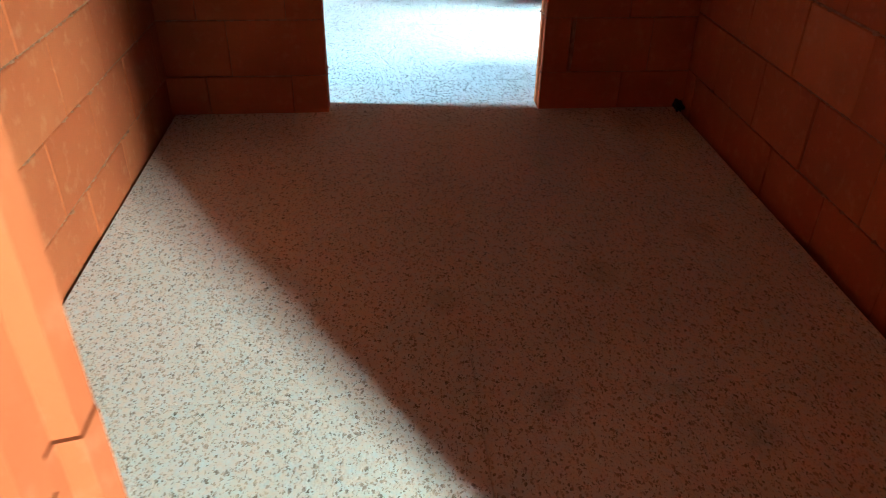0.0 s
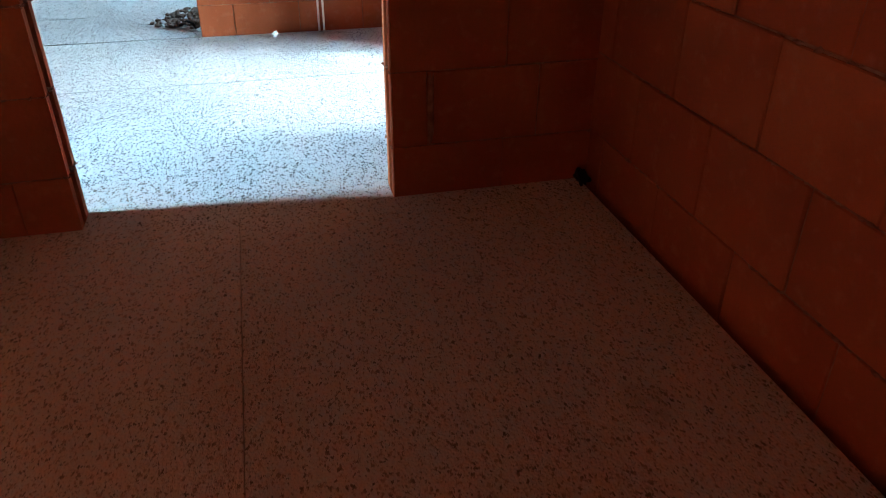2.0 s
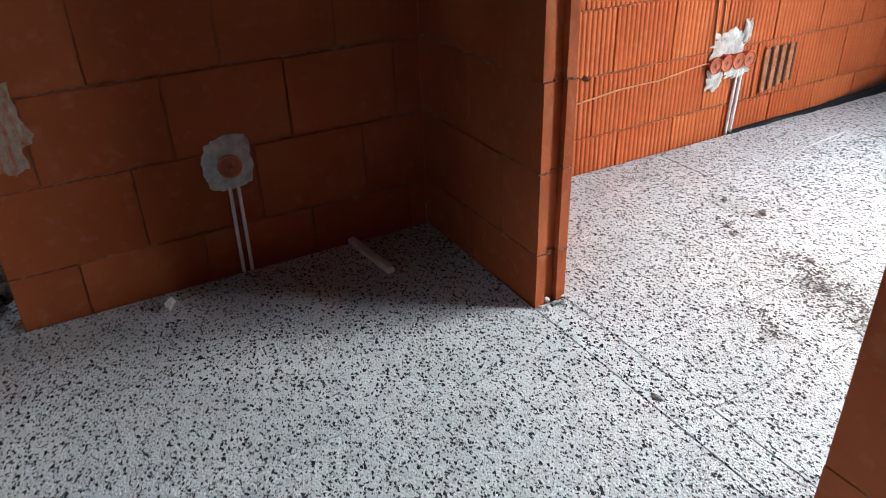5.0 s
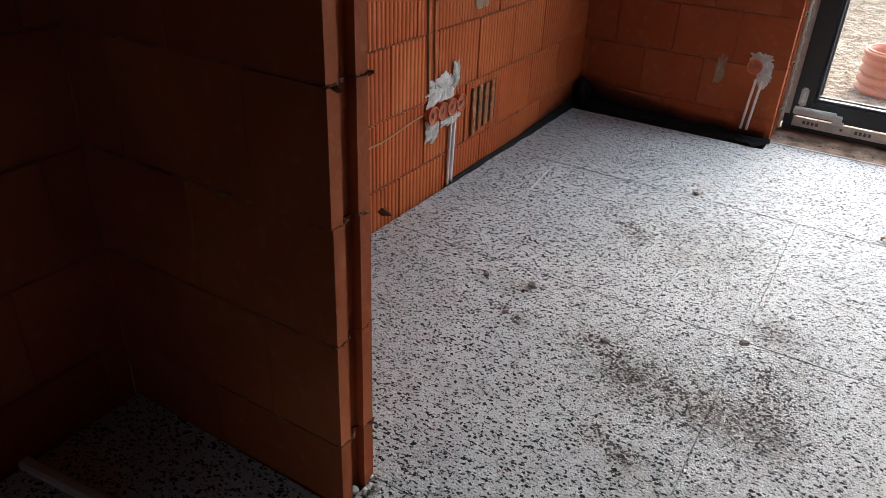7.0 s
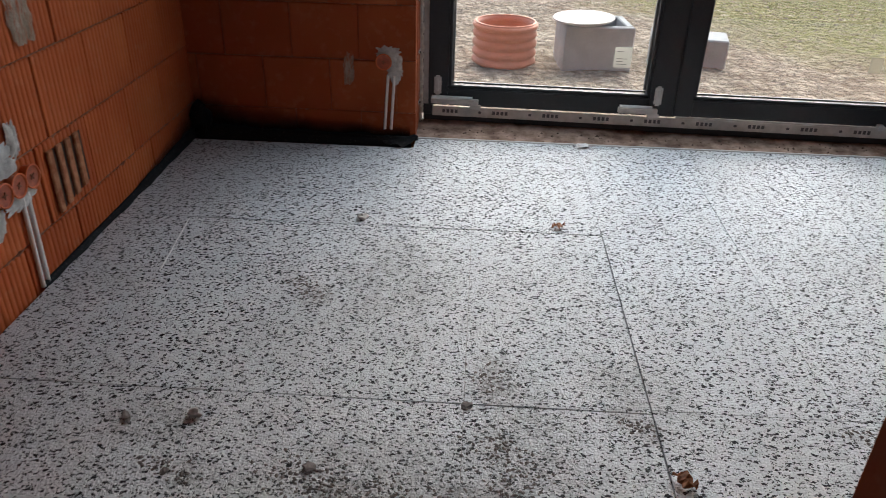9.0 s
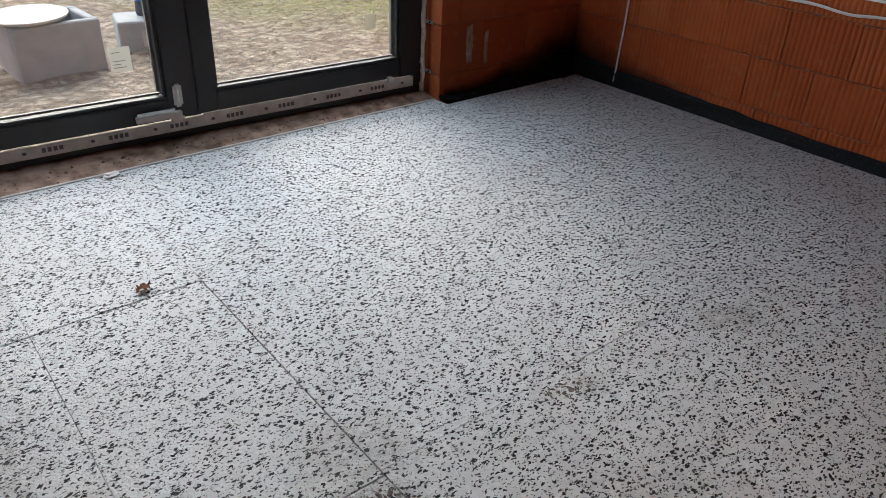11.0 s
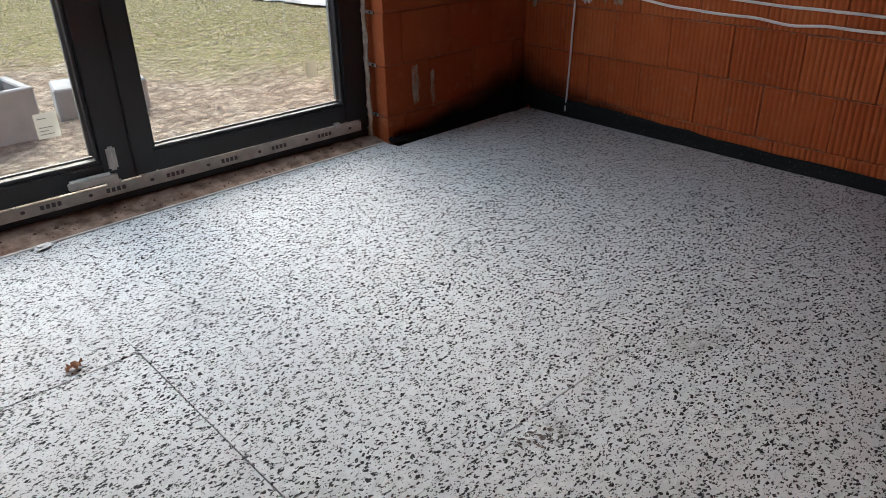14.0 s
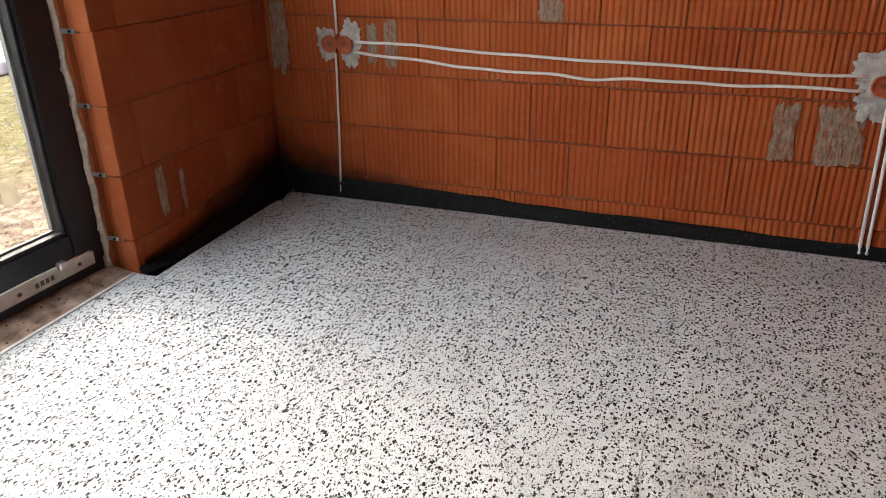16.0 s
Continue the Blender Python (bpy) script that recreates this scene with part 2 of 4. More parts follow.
def soil_material():
    """Bare sandy soil with stones and footprints, thin grass growing in on it."""
    n = Nodes("sandy_soil")
    p = n.here()
    big, mid, fine = n.noise(p, 0.6, 4.0), n.noise(p, 5.0, 5.0, 0.65), n.noise(p, 40.0, 4.0, 0.7)
    c = n.mix(n.ramp(mid, 0.32, 0.68), rgb(0.37, 0.30, 0.215), rgb(0.70, 0.61, 0.48))
    c = n.mix(n.math("MULTIPLY", n.ramp(fine, 0.47, 0.62), 0.6), c, rgb(0.13, 0.10, 0.07))
    clod = n.voronoi(n.vmath("MULTIPLY", p, (1, 1, 0.2)), 14.0)
    c = n.mix(n.math("MULTIPLY", n.ramp(clod.outputs["Distance"], 0.35, 0.65), 0.5), c, rgb(0.13, 0.10, 0.075))
    sep = n.add("SeparateXYZ", [(0, p)])
    far = n.math("ADD", n.math("MULTIPLY", n.math("SUBTRACT", sep.outputs[0], 0.5), 0.45), n.math("MULTIPLY", n.math("SUBTRACT", sep.outputs[1], 7.0), 0.35))
    grown = n.ramp(n.math("ADD", far, n.math("MULTIPLY", big, 1.3)), 0.95, 1.5)
    green = n.mix(n.ramp(n.noise(p, 26.0, 4.0, 0.7), 0.35, 0.65), rgb(0.17, 0.18, 0.06), rgb(0.42, 0.39, 0.20))
    c = n.mix(n.math("MULTIPLY", grown, n.ramp(n.noise(p, 18.0, 5.0, 0.7), 0.36, 0.52)), c, green)
    h = n.math("ADD", n.math("MULTIPLY", mid, 1.0), n.math("ADD", n.math("MULTIPLY", fine, 0.35), n.math("MULTIPLY", clod.outputs["Distance"], 0.5)))
    return n.finish(c, 0.95, n.bump(h, 1.0, 0.09), spec=0.1)


# strokes of trodden mud on the boards: ends and half width
STROKES = [
    (-1.09, 2.29, -0.90, 2.16, 0.045), (-0.93, 2.18, -0.62, 2.14, 0.075), (-0.58, 2.40, -0.52, 2.12, 0.05),
    (-0.60, 2.68, -0.59, 2.60, 0.035), (-0.92, 1.90, -0.79, 1.85, 0.025), (-1.40, 2.28, -1.28, 2.23, 0.02),
    (-0.26, 2.50, -0.20, 2.46, 0.02), (0.30, 2.49, 0.40, 2.47, 0.02), (-1.24, 3.10, -1.15, 3.00, 0.03),
]
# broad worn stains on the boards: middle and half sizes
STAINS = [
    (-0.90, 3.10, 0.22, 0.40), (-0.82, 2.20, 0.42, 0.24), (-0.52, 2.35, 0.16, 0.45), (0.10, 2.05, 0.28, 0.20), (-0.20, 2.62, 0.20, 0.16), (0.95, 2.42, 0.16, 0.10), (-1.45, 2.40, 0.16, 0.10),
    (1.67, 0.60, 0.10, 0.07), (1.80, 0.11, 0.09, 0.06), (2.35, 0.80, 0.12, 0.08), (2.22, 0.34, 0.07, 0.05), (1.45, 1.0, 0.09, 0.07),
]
CLAY = clay_material("clay_smooth_shaded", False)
RIBBED = clay_material("clay_ribbed_lit", True)
MORTAR = plaster_material("bed_mortar", rgb(0.19, 0.066, 0.034), rgb(0.31, 0.15, 0.09), 30.0)
GYPSUM = plaster_material("grey_plaster", rgb(0.40, 0.39, 0.37), rgb(0.66, 0.65, 0.62), 25.0)
CONCRETE = plaster_material("raw_concrete", rgb(0.25, 0.24, 0.22), rgb(0.40, 0.385, 0.36), 6.0)
SLAB = plaster_material("unseen_dark_ceiling", rgb(0.07, 0.066, 0.06), rgb(0.13, 0.12, 0.11), 5.0)
SILL = plaster_material("dusty_sill", rgb(0.15, 0.092, 0.064), rgb(0.40, 0.285, 0.22), 16.0)
FOAM = foam_material()
MEMBRANE = plain("black_membrane", (0.010, 0.010, 0.011), 0.75, spec=0.25, relief=0.003, scale=14.0)
BITUMEN = bitumen_material()
ANTHRACITE = plain("anthracite_frame", (0.011, 0.012, 0.015), 0.45, scale=40.0)
FILM = plain("protective_film", (0.62, 0.61, 0.58), 0.45, scale=16.0, vary=0.35)
PRINT = plain("grey_print", (0.10, 0.10, 0.11), 0.6)
METAL = plain("galvanised_metal", (0.62, 0.62, 0.61), 0.35, metal=0.9)
SPACER = plain("grey_spacer", (0.22, 0.22, 0.21), 0.5)
SEAL = plaster_material("mounting_foam", rgb(0.52, 0.48, 0.41), rgb(0.76, 0.72, 0.64), 40.0)
GLASS = glass_material()
STICKER = plain("paper_sticker", (0.80, 0.80, 0.78), 0.6, vary=0.1)


def paper_material(name, color):
    """Thin paper that lets daylight through."""
    n = Nodes(name)
    n.finish(rgb(*color), 0.8)
    n.put(n.bsdf.inputs["Subsurface Weight"], 0.0)
    glow = n.add("BsdfTranslucent", [("Color", rgb(*color))])
    mixer = n.add("MixShader", [(0, 0.72), (1, n.bsdf.outputs[0]), (2, glow.outputs[0])])
    n.t.links.new(mixer.outputs[0], n.out.inputs[0])
    return n.mat


PAPER = paper_material("backlit_paper", (0.60, 0.59, 0.55))
CABLE = plain("white_cable", (0.88, 0.86, 0.82), 0.5, vary=0.06)
DUSTY = plain("dusty_cable", (0.58, 0.28, 0.14), 0.7, vary=0.3)
ORANGE = plain("orange_plastic", (0.68, 0.15, 0.04), 0.45, vary=0.2)
CAP = plain("dull_orange_cap", (0.50, 0.13, 0.06), 0.6, vary=0.45, scale=45.0)
SOIL = soil_material()
PIPE = plain("terracotta_plastic", (0.68, 0.31, 0.19), 0.5, vary=0.2, scale=8.0)
GREYBOX = plain("grey_concrete_box", (0.44, 0.47, 0.475), 0.85, vary=0.22, scale=9.0, relief=0.003)
RUBBLE = plain("rubble_dirt_and_shadow", (0.13, 0.082, 0.055), 0.95, vary=0.5, scale=40.0)
SHADE = plain("slot_shade_foot_grey", (0.11, 0.115, 0.115), 0.9, vary=0.4, scale=12.0)
LID = plain("pale_lid", (0.72, 0.72, 0.68), 0.55, vary=0.15)
BLUE = plain("blue_plastic", (0.03, 0.16, 0.60), 0.4)
TARP = plain("white_tarp", (0.56, 0.57, 0.59), 0.5, vary=0.45, scale=4.0, relief=0.01)
LEAF = plain("dry_leaf", (0.37, 0.15, 0.06), 0.8, vary=0.5, scale=90.0)
CLOD = plain("soil_clod", (0.50, 0.42, 0.32), 0.95, vary=0.55, scale=25.0)
CHAMBER_SHADE = plain("chamber_shade", (0.05, 0.022, 0.012), 0.95, vary=0.4, scale=60.0)
CRUMB = plain("mud_crumb", (0.25, 0.215, 0.20), 0.95, vary=0.6, scale=60.0)
CHIP = plain("pale_chip", (0.55, 0.52, 0.48), 0.9, vary=0.3, scale=80.0)
GRASS = plain("grass_blade", (0.38, 0.37, 0.17), 0.7, vary=0.5, scale=4.0)


# ---- ways to make meshes ----
def mesh_of(name, bm, material):
    me = bpy.data.meshes.new(name)
    bm.to_mesh(me)
    bm.free()
    me.materials.append(material)
    return me


def part(name, bm, material, parent=None, label="", at=None, smooth=False):
    """Links a bmesh as one mesh object, under a thing or by itself."""
    me = mesh_of(name, bm, material)
    if smooth:
        me.polygons.foreach_set("use_smooth", [True] * len(me.polygons))
    ob = new(name, me)
    if parent is not None:
        ob.parent = parent
    if at is not None:
        ob.matrix_basis = at
    return tagged(ob, label)


def thing(name, label, category, x=0, y=0, z=0, group="", kind="", rz=0):
    ob = new(name)
    ob.matrix_basis = pose(x, y, z, 0, 0, rz)
    ob.empty_display_size = 0.1
    return tagged(ob, label, category, group, kind)


def box(x0, x1, y0, y1, z0, z1, bevel=0.0, bm=None, segments=1):
    own = bmesh.new()
    bmesh.ops.create_cube(own, size=1.0)
    for v in own.verts:
        v.co = Vector((x0 + (v.co.x + 0.5) * (x1 - x0), y0 + (v.co.y + 0.5) * (y1 - y0), z0 + (v.co.z + 0.5) * (z1 - z0)))
    if bevel:
        bmesh.ops.bevel(own, geom=own.edges[:], offset=bevel, segments=segments, affect="EDGES")
    if bm is None:
        return own
    me = bpy.data.meshes.new("tmp")
    own.to_mesh(me)
    own.free()
    bm.from_mesh(me)
    bpy.data.meshes.remove(me)
    return bm


def prism(outline, z0, z1, bm=None):
    """An upright prism over an outline in plan."""
    bm = bm or bmesh.new()
    lo = [bm.verts.new((x, y, z0)) for x, y in outline]
    hi = [bm.verts.new((x, y, z1)) for x, y in outline]
    bm.faces.new(hi)
    bm.faces.new(lo[::-1])
    for i in range(len(lo)):
        j = (i + 1) % len(lo)
        bm.faces.new((lo[i], lo[j], hi[j], hi[i]))
    return bm


def lathe(profile, steps=32, bm=None, cx=0.0, cy=0.0):
    """Turns (radius, z) pairs about the upright axis."""
    bm = bm or bmesh.new()
    rings = []
    for r, z in profile:
        rings.append([bm.verts.new((cx + r * math.cos(2 * math.pi * k / steps), cy + r * math.sin(2 * math.pi * k / steps), z)) for k in range(steps)])
    for a, b in zip(rings, rings[1:]):
        for k in range(steps):
            bm.faces.new((a[k], a[(k + 1) % steps], b[(k + 1) % steps], b[k]))
    return bm


def tube(points, radius, bm=None, sides=8):
    """A round cable along points."""
    bm = bm or bmesh.new()
    pts = [Vector(p) for p in points]
    rings = []
    for i, p in enumerate(pts):
        d = (pts[min(i + 1, len(pts) - 1)] - pts[max(i - 1, 0)]).normalized()
        side = d.cross(Vector((0.31, 0.17, 0.93)) if abs(d.z) < 0.9 else Vector((1, 0.2, 0))).normalized()
        up = side.cross(d)
        rings.append([bm.verts.new(p + radius * (math.cos(a) * side + math.sin(a) * up)) for a in [2 * math.pi * k / sides for k in range(sides)]])
    for a, b in zip(rings, rings[1:]):
        for k in range(sides):
            bm.faces.new((a[k], a[(k + 1) % sides], b[(k + 1) % sides], b[k]))
    bm.faces.new(rings[0][::-1])
    bm.faces.new(rings[-1])
    return bm


def lump(size, seed, squash=(1, 1, 1), detail=2, rough=0.35):
    """An uneven crumb or clod."""
    bm = bmesh.new()
    bmesh.ops.create_icosphere(bm, subdivisions=detail, radius=size)
    for v in bm.verts:
        k = 1 + rough * noise.noise(v.co * (1.6 / size) + Vector((seed * 7.3, seed * 3.1, seed)))
        v.co = Vector((v.co.x * k * squash[0], v.co.y * k * squash[1], v.co.z * k * squash[2]))
    return bm


def splat(wide, high, seed, thick=0.006, spikes=0.3, rings=5, steps=40, square=0.0):
    """A ragged patch of plaster in the xz plane, swelling towards -y, with its back at y = 0."""
    bm = bmesh.new()
    rnd = random.Random(seed)
    rows = []
    for i in range(rings + 1):
        f = 1 - i / rings
        row = []
        for k in range(steps):
            a = 2 * math.pi * k / steps
            rag = 1 + spikes * (noise.noise(Vector((2.4 * math.cos(a), 2.4 * math.sin(a), seed))) + 0.5 * noise.noise(Vector((7 * math.cos(a), 7 * math.sin(a), seed + 9))))
            rag *= max(abs(math.cos(a)), abs(math.sin(a))) ** -square
            x, z = f * rag * wide / 2 * math.cos(a), f * rag * high / 2 * math.sin(a)
            y = 0.0 if i == 0 else -thick * min(1.0, i * 0.7) * (0.8 + 0.5 * noise.noise(Vector((x * 60, z * 60, seed))))
            row.append(bm.verts.new((x, y, z)))
        rows.append(row)
    for a, b in zip(rows, rows[1:]):
        for k in range(steps):
            bm.faces.new((a[k], a[(k + 1) % steps], b[(k + 1) % steps], b[k]))
    bmesh.ops.remove_doubles(bm, verts=bm.verts[:], dist=0.0004)
    return bm


# ---- masonry ----
TOP = 2.62
BLOCKS = {}


def block_mesh(length, thick, high, notch_a, notch_b, material, notch_at=0.0):
    """A clay block about its middle, length along x; a notched end shows the mortar pocket."""
    key = (round(length, 3), round(thick, 3), round(high, 3), notch_a, notch_b, material.name, notch_at)
    if key in BLOCKS:
        return BLOCKS[key]
    l, t, h = length / 2, thick / 2, high / 2
    if notch_a or notch_b:
        w, d, c, o = min(0.019, thick * 0.16), (0.018 if notch_at == 0 else 0.021), 0.003, notch_at
        right = [(l, -t + c), (l, o - w - 0.004), (l - d, o - w), (l - d, o + w), (l, o + w + 0.004), (l, t - c), (l - c, t)] if notch_b else [(l, -t), (l, t)]
        left = [(-l, t - c), (-l, o + w + 0.004), (-l + d, o + w), (-l + d, o - w), (-l, o - w - 0.004), (-l, -t + c), (-l + c, -t)] if notch_a else [(-l, t), (-l, -t)]
        bm = prism(right + left, -h, h)
    else:
        bm = box(-l, l, -t, t, -h, h, 0.0035)
    BLOCKS[key] = mesh_of("block", bm, material)
    return BLOCKS[key]


def joint_crumbs(along, s0, s1, a0, a1, joints, openings, seed):
    """Broken mortar that stands in the bed joints on both faces of a wall."""
    rnd = random.Random(seed + 200)
    verts, faces = [], []
    for z in joints[1:]:
        if z > 1.4:
            continue
        for face, way in ((a0, -1), (a1, 1)):
            u = s0 + 0.01
            while u < s1 - 0.01:
                u += abs(rnd.gauss(0.0, 0.035)) + 0.004
                if noise.noise(Vector((u * 5, z * 7, face))) < -0.1 or any(o0 - 0.01 < u < o1 + 0.01 for o0, o1, _ in openings):
                    continue
                r = rnd.uniform(0.004, 0.0085) * (1.5 if rnd.random() < 0.12 else 1.0)
                n0 = len(verts)
                for dx, dy, dz in ((1.6, 0, 0), (-1.6, 0, 0), (0, 0.5, 0), (0, -0.9, 0), (0, 0, 0.75), (0, 0, -0.75), (0.9, 0.5, 0.5), (-0.9, 0.5, -0.5)):
                    x, y, h = u + dx * r * rnd.uniform(0.5, 1.5), face - way * 0.002 + way * dy * r * rnd.uniform(0.5, 1.2), z + dz * r * rnd.uniform(0.4, 1.4)
                    verts.append((x, y, h) if along == "x" else (y, x, h))
                for f in ((0, 6, 4), (6, 2, 4), (4, 2, 1), (0, 2, 6), (0, 5, 2), (5, 7, 2), (7, 1, 2), (0, 4, 3), (4, 1, 3), (1, 7, 3), (7, 5, 3), (5, 0, 3)):
                    faces.append([n0 + k for k in f])
    me = bpy.data.meshes.new("joint_crumbs")
    me.from_pydata(verts, [], faces)
    bm = bmesh.new()
    bm.from_mesh(me)
    bpy.data.meshes.remove(me)
    return bm


def masonry(name, along, s0, s1, a0, a1, joints, length, phases, openings=(), ends=(False, False), ribbed=0.6, seed=1, gap=0.0036, bed=0.0038, notch_at=0.0):
    """A block wall. along: the axis it runs along, from s0 to s1; a0, a1: its two faces on the other axis;
    joints: the heights of the bed joints; phases: where an upright joint lies in even and odd courses;
    openings: (from, to, height). Blocks go right through the wall; a mortar core lies within."""
    rnd = random.Random(seed)
    wall = new(name)
    tagged(wall, "bare clay block wall with open joints", "wall", kind="structure")
    mid, thick = (a0 + a1) / 2, a1 - a0
    spans = []
    at = s0
    for o0, o1, oz in sorted(openings):
        spans.append((at, o0, 0, oz, at == s0 and ends[0], True, at > s0))
        at = o1
    spans.append((at, s1, 0, None, (at > s0) or ends[0], ends[1], at > s0))
    core = bmesh.new()

    def solid(u0, u1, z0, z1):
        w = thick / 2 - 0.006
        if along == "x":
            box(u0, u1, mid - w, mid + w, z0, z1, 0, core)
        else:
            box(mid - w, mid + w, u0, u1, z0, z1, 0, core)

    upper = bmesh.new()
    beds = list(joints)
    while beds[-1] < TOP - 0.05:
        beds.append(min(TOP, beds[-1] + (joints[-1] - joints[-2])))
    jambs = []
    for sp in spans:
        solid(sp[0] + (0.022 if sp[4] else 0.0), sp[1] - (0.022 if sp[5] else 0.0), -0.05, TOP)
        if sp[4]:
            jambs.append((sp[0], 1))
        if sp[5]:
            jambs.append((sp[1], -1))
    for o0, o1, oz in openings:
        solid(o0 - 0.03, o1 + 0.03, oz, TOP)
        if along == "x":
            box(o0 - 0.12, o1 + 0.12, a0 + 0.001, a1 - 0.001, oz, oz + 0.2, 0.004, upper)
        else:
            box(a0 + 0.001, a1 - 0.001, o0 - 0.12, o1 + 0.12, oz, oz + 0.2, 0.004, upper)
    for c, (z0, z1) in enumerate(zip(beds, beds[1:])):
        step = phases[c % len(phases)]
        for u0, u1, _, _, open0, open1, _ in spans:
            k = math.ceil((u0 + 0.05 - step) / length)
            cuts = [u0]
            while step + k * length < u1 - 0.05:
                cuts.append(step + k * length)
                k += 1
            cuts.append(u1)
            for i, (v0, v1) in enumerate(zip(cuts, cuts[1:])):
                n0, n1 = open0 and i == 0, open1 and i == len(cuts) - 2
                lo = z0 + (bed / 2 if c else -0.04)
                hi = z1 - bed / 2 + (rnd.uniform(-0.0025, 0.0015) if z1 < 1.5 else 0.0)
                b0, b1 = v0 + (0 if i == 0 else gap / 2), v1 - (0 if i == len(cuts) - 2 else gap / 2)
                if z1 < 1.5:
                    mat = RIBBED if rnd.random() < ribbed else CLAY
                    me = block_mesh(b1 - b0, thick, round((hi - lo) / 0.001) * 0.001, n0, n1, mat, notch_at)
                    ob = new("block", me)
                    ob.parent = wall
                    push = rnd.uniform(-0.0025, 0.0025)
                    turn = rnd.uniform(-0.25, 0.25)
                    if along == "x":
                        ob.matrix_basis = pose((b0 + b1) / 2, mid + push, (lo + hi) / 2, rnd.uniform(-0.3, 0.3), 0, turn)
                    else:
                        ob.matrix_basis = pose(mid + push, (b0 + b1) / 2, (lo + hi) / 2, 0, rnd.uniform(-0.3, 0.3), 90 + turn)
                elif along == "x":
                    box(b0, b1, a0, a1, lo, hi, 0, upper)
                else:
                    box(a0, a1, b0, b1, lo, hi, 0, upper)
    part("mortar_core", core, MORTAR, wall)
    tagged(part("upper_courses", upper, CLAY, wall), kind="stuff")
    tagged(part("joint_crumbs", joint_crumbs(along, s0, s1, a0, a1, joints, openings, seed), MORTAR, wall), kind="stuff")
    for s, way in jambs:
        for z in joints[1:]:
            if z > 1.3 or name == "wall_entry":
                continue
            for off in (-0.42, -0.28, -0.1, 0.3, 0.44):
                bm = lump(rnd.uniform(0.004, 0.010), rnd.random() * 50, (1.0, 1.4, 0.8), 2, 0.9)
                q = s + way * 0.006
                at2 = mid + off * thick if notch_at == 0 else mid + notch_at + off * 0.12
                part("mortar_lump", bm, MORTAR, wall, at=pose(q, at2, z) if along == "x" else pose(at2, q, z))
    return wall


def steps_up(first, rise, to=1.5):
    z = [0.0, first]
    while z[-1] < to:
        z.append(z[-1] + rise)
    return z


masonry("wall_west", "y", 1.46, 4.41, -2.27, -2.02, steps_up(0.148, 0.261), 0.318, (2.305, 2.475, 2.25, 2.41), ribbed=1.0, seed=3)
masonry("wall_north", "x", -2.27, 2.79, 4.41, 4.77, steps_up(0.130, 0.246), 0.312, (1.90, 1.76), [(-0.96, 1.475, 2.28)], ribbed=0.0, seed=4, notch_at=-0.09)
masonry("wall_east", "y", 1.46, 4.41, 2.475, 2.79, steps_up(0.105, 0.2355), 0.3125, (2.62, 2.706, 2.563, 2.74), ribbed=1.0, seed=5)
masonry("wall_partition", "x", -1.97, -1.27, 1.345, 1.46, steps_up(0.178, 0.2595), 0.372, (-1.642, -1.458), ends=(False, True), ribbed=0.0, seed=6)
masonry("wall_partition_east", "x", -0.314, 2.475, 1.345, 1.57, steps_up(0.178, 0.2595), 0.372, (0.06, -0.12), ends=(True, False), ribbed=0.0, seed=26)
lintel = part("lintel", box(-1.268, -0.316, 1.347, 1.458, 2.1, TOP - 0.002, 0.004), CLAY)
tagged(lintel, "clay lintel over the room door", "lintel", kind="structure")
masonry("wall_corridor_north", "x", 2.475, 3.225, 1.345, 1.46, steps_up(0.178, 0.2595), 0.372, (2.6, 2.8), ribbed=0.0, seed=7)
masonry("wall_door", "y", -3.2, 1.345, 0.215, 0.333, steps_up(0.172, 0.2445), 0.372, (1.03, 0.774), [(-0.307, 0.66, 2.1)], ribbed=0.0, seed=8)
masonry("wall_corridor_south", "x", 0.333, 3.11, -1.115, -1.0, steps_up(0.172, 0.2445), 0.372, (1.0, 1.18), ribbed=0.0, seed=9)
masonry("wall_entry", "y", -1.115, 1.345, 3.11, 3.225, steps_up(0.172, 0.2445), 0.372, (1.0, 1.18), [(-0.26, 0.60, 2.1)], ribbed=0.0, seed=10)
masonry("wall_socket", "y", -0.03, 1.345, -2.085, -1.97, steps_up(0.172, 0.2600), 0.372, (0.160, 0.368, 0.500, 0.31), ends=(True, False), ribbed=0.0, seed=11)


def plain_wall(name, x0, x1, y0, y1, openings=()):
    """A closing wall that the walk never faces; openings run along its long side: (from, to, sill, head)."""
    bm = bmesh.new()
    long_x = x1 - x0 > y1 - y0
    a, b = (x0, x1) if long_x else (y0, y1)
    cuts = [(a, b, -0.05, TOP)]
    for o0, o1, z0, z1 in openings:
        s = cuts.pop()
        cuts += [(s[0], o0, -0.05, TOP), (o0, o1, -0.05, z0), (o0, o1, z1, TOP), (o1, s[1], -0.05, TOP)]
    for u0, u1, z0, z1 in cuts:
        if z1 - z0 > 0.06:
            box(u0 if long_x else x0, u1 if long_x else x1, y0 if long_x else u0, y1 if long_x else u1, z0, z1, 0, bm)
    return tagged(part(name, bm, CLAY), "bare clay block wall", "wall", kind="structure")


# opening made up around the added south lamp
plain_wall("wall_hall_south", -2.085, 0.333, -3.45, -3.2, [(-0.22, 0.26, 0.95, 2.2)])
plain_wall("wall_west_room_south", -7.55, -2.085, -4.25, -4.0)
plain_wall("wall_west_room_east", -2.085, -1.97, -4.25, -3.45)
plain_wall("wall_west_room_west", -7.55, -7.3, -4.0, 1.46)
# window position made up to suit the west lamp
plain_wall("wall_west_room_north", -7.3, -2.27, 1.345, 1.46, [(-5.6, -3.6, 0.85, 2.15)])
plain_wall("wall_east_room_north", 2.79, 7.25, 4.41, 4.77)
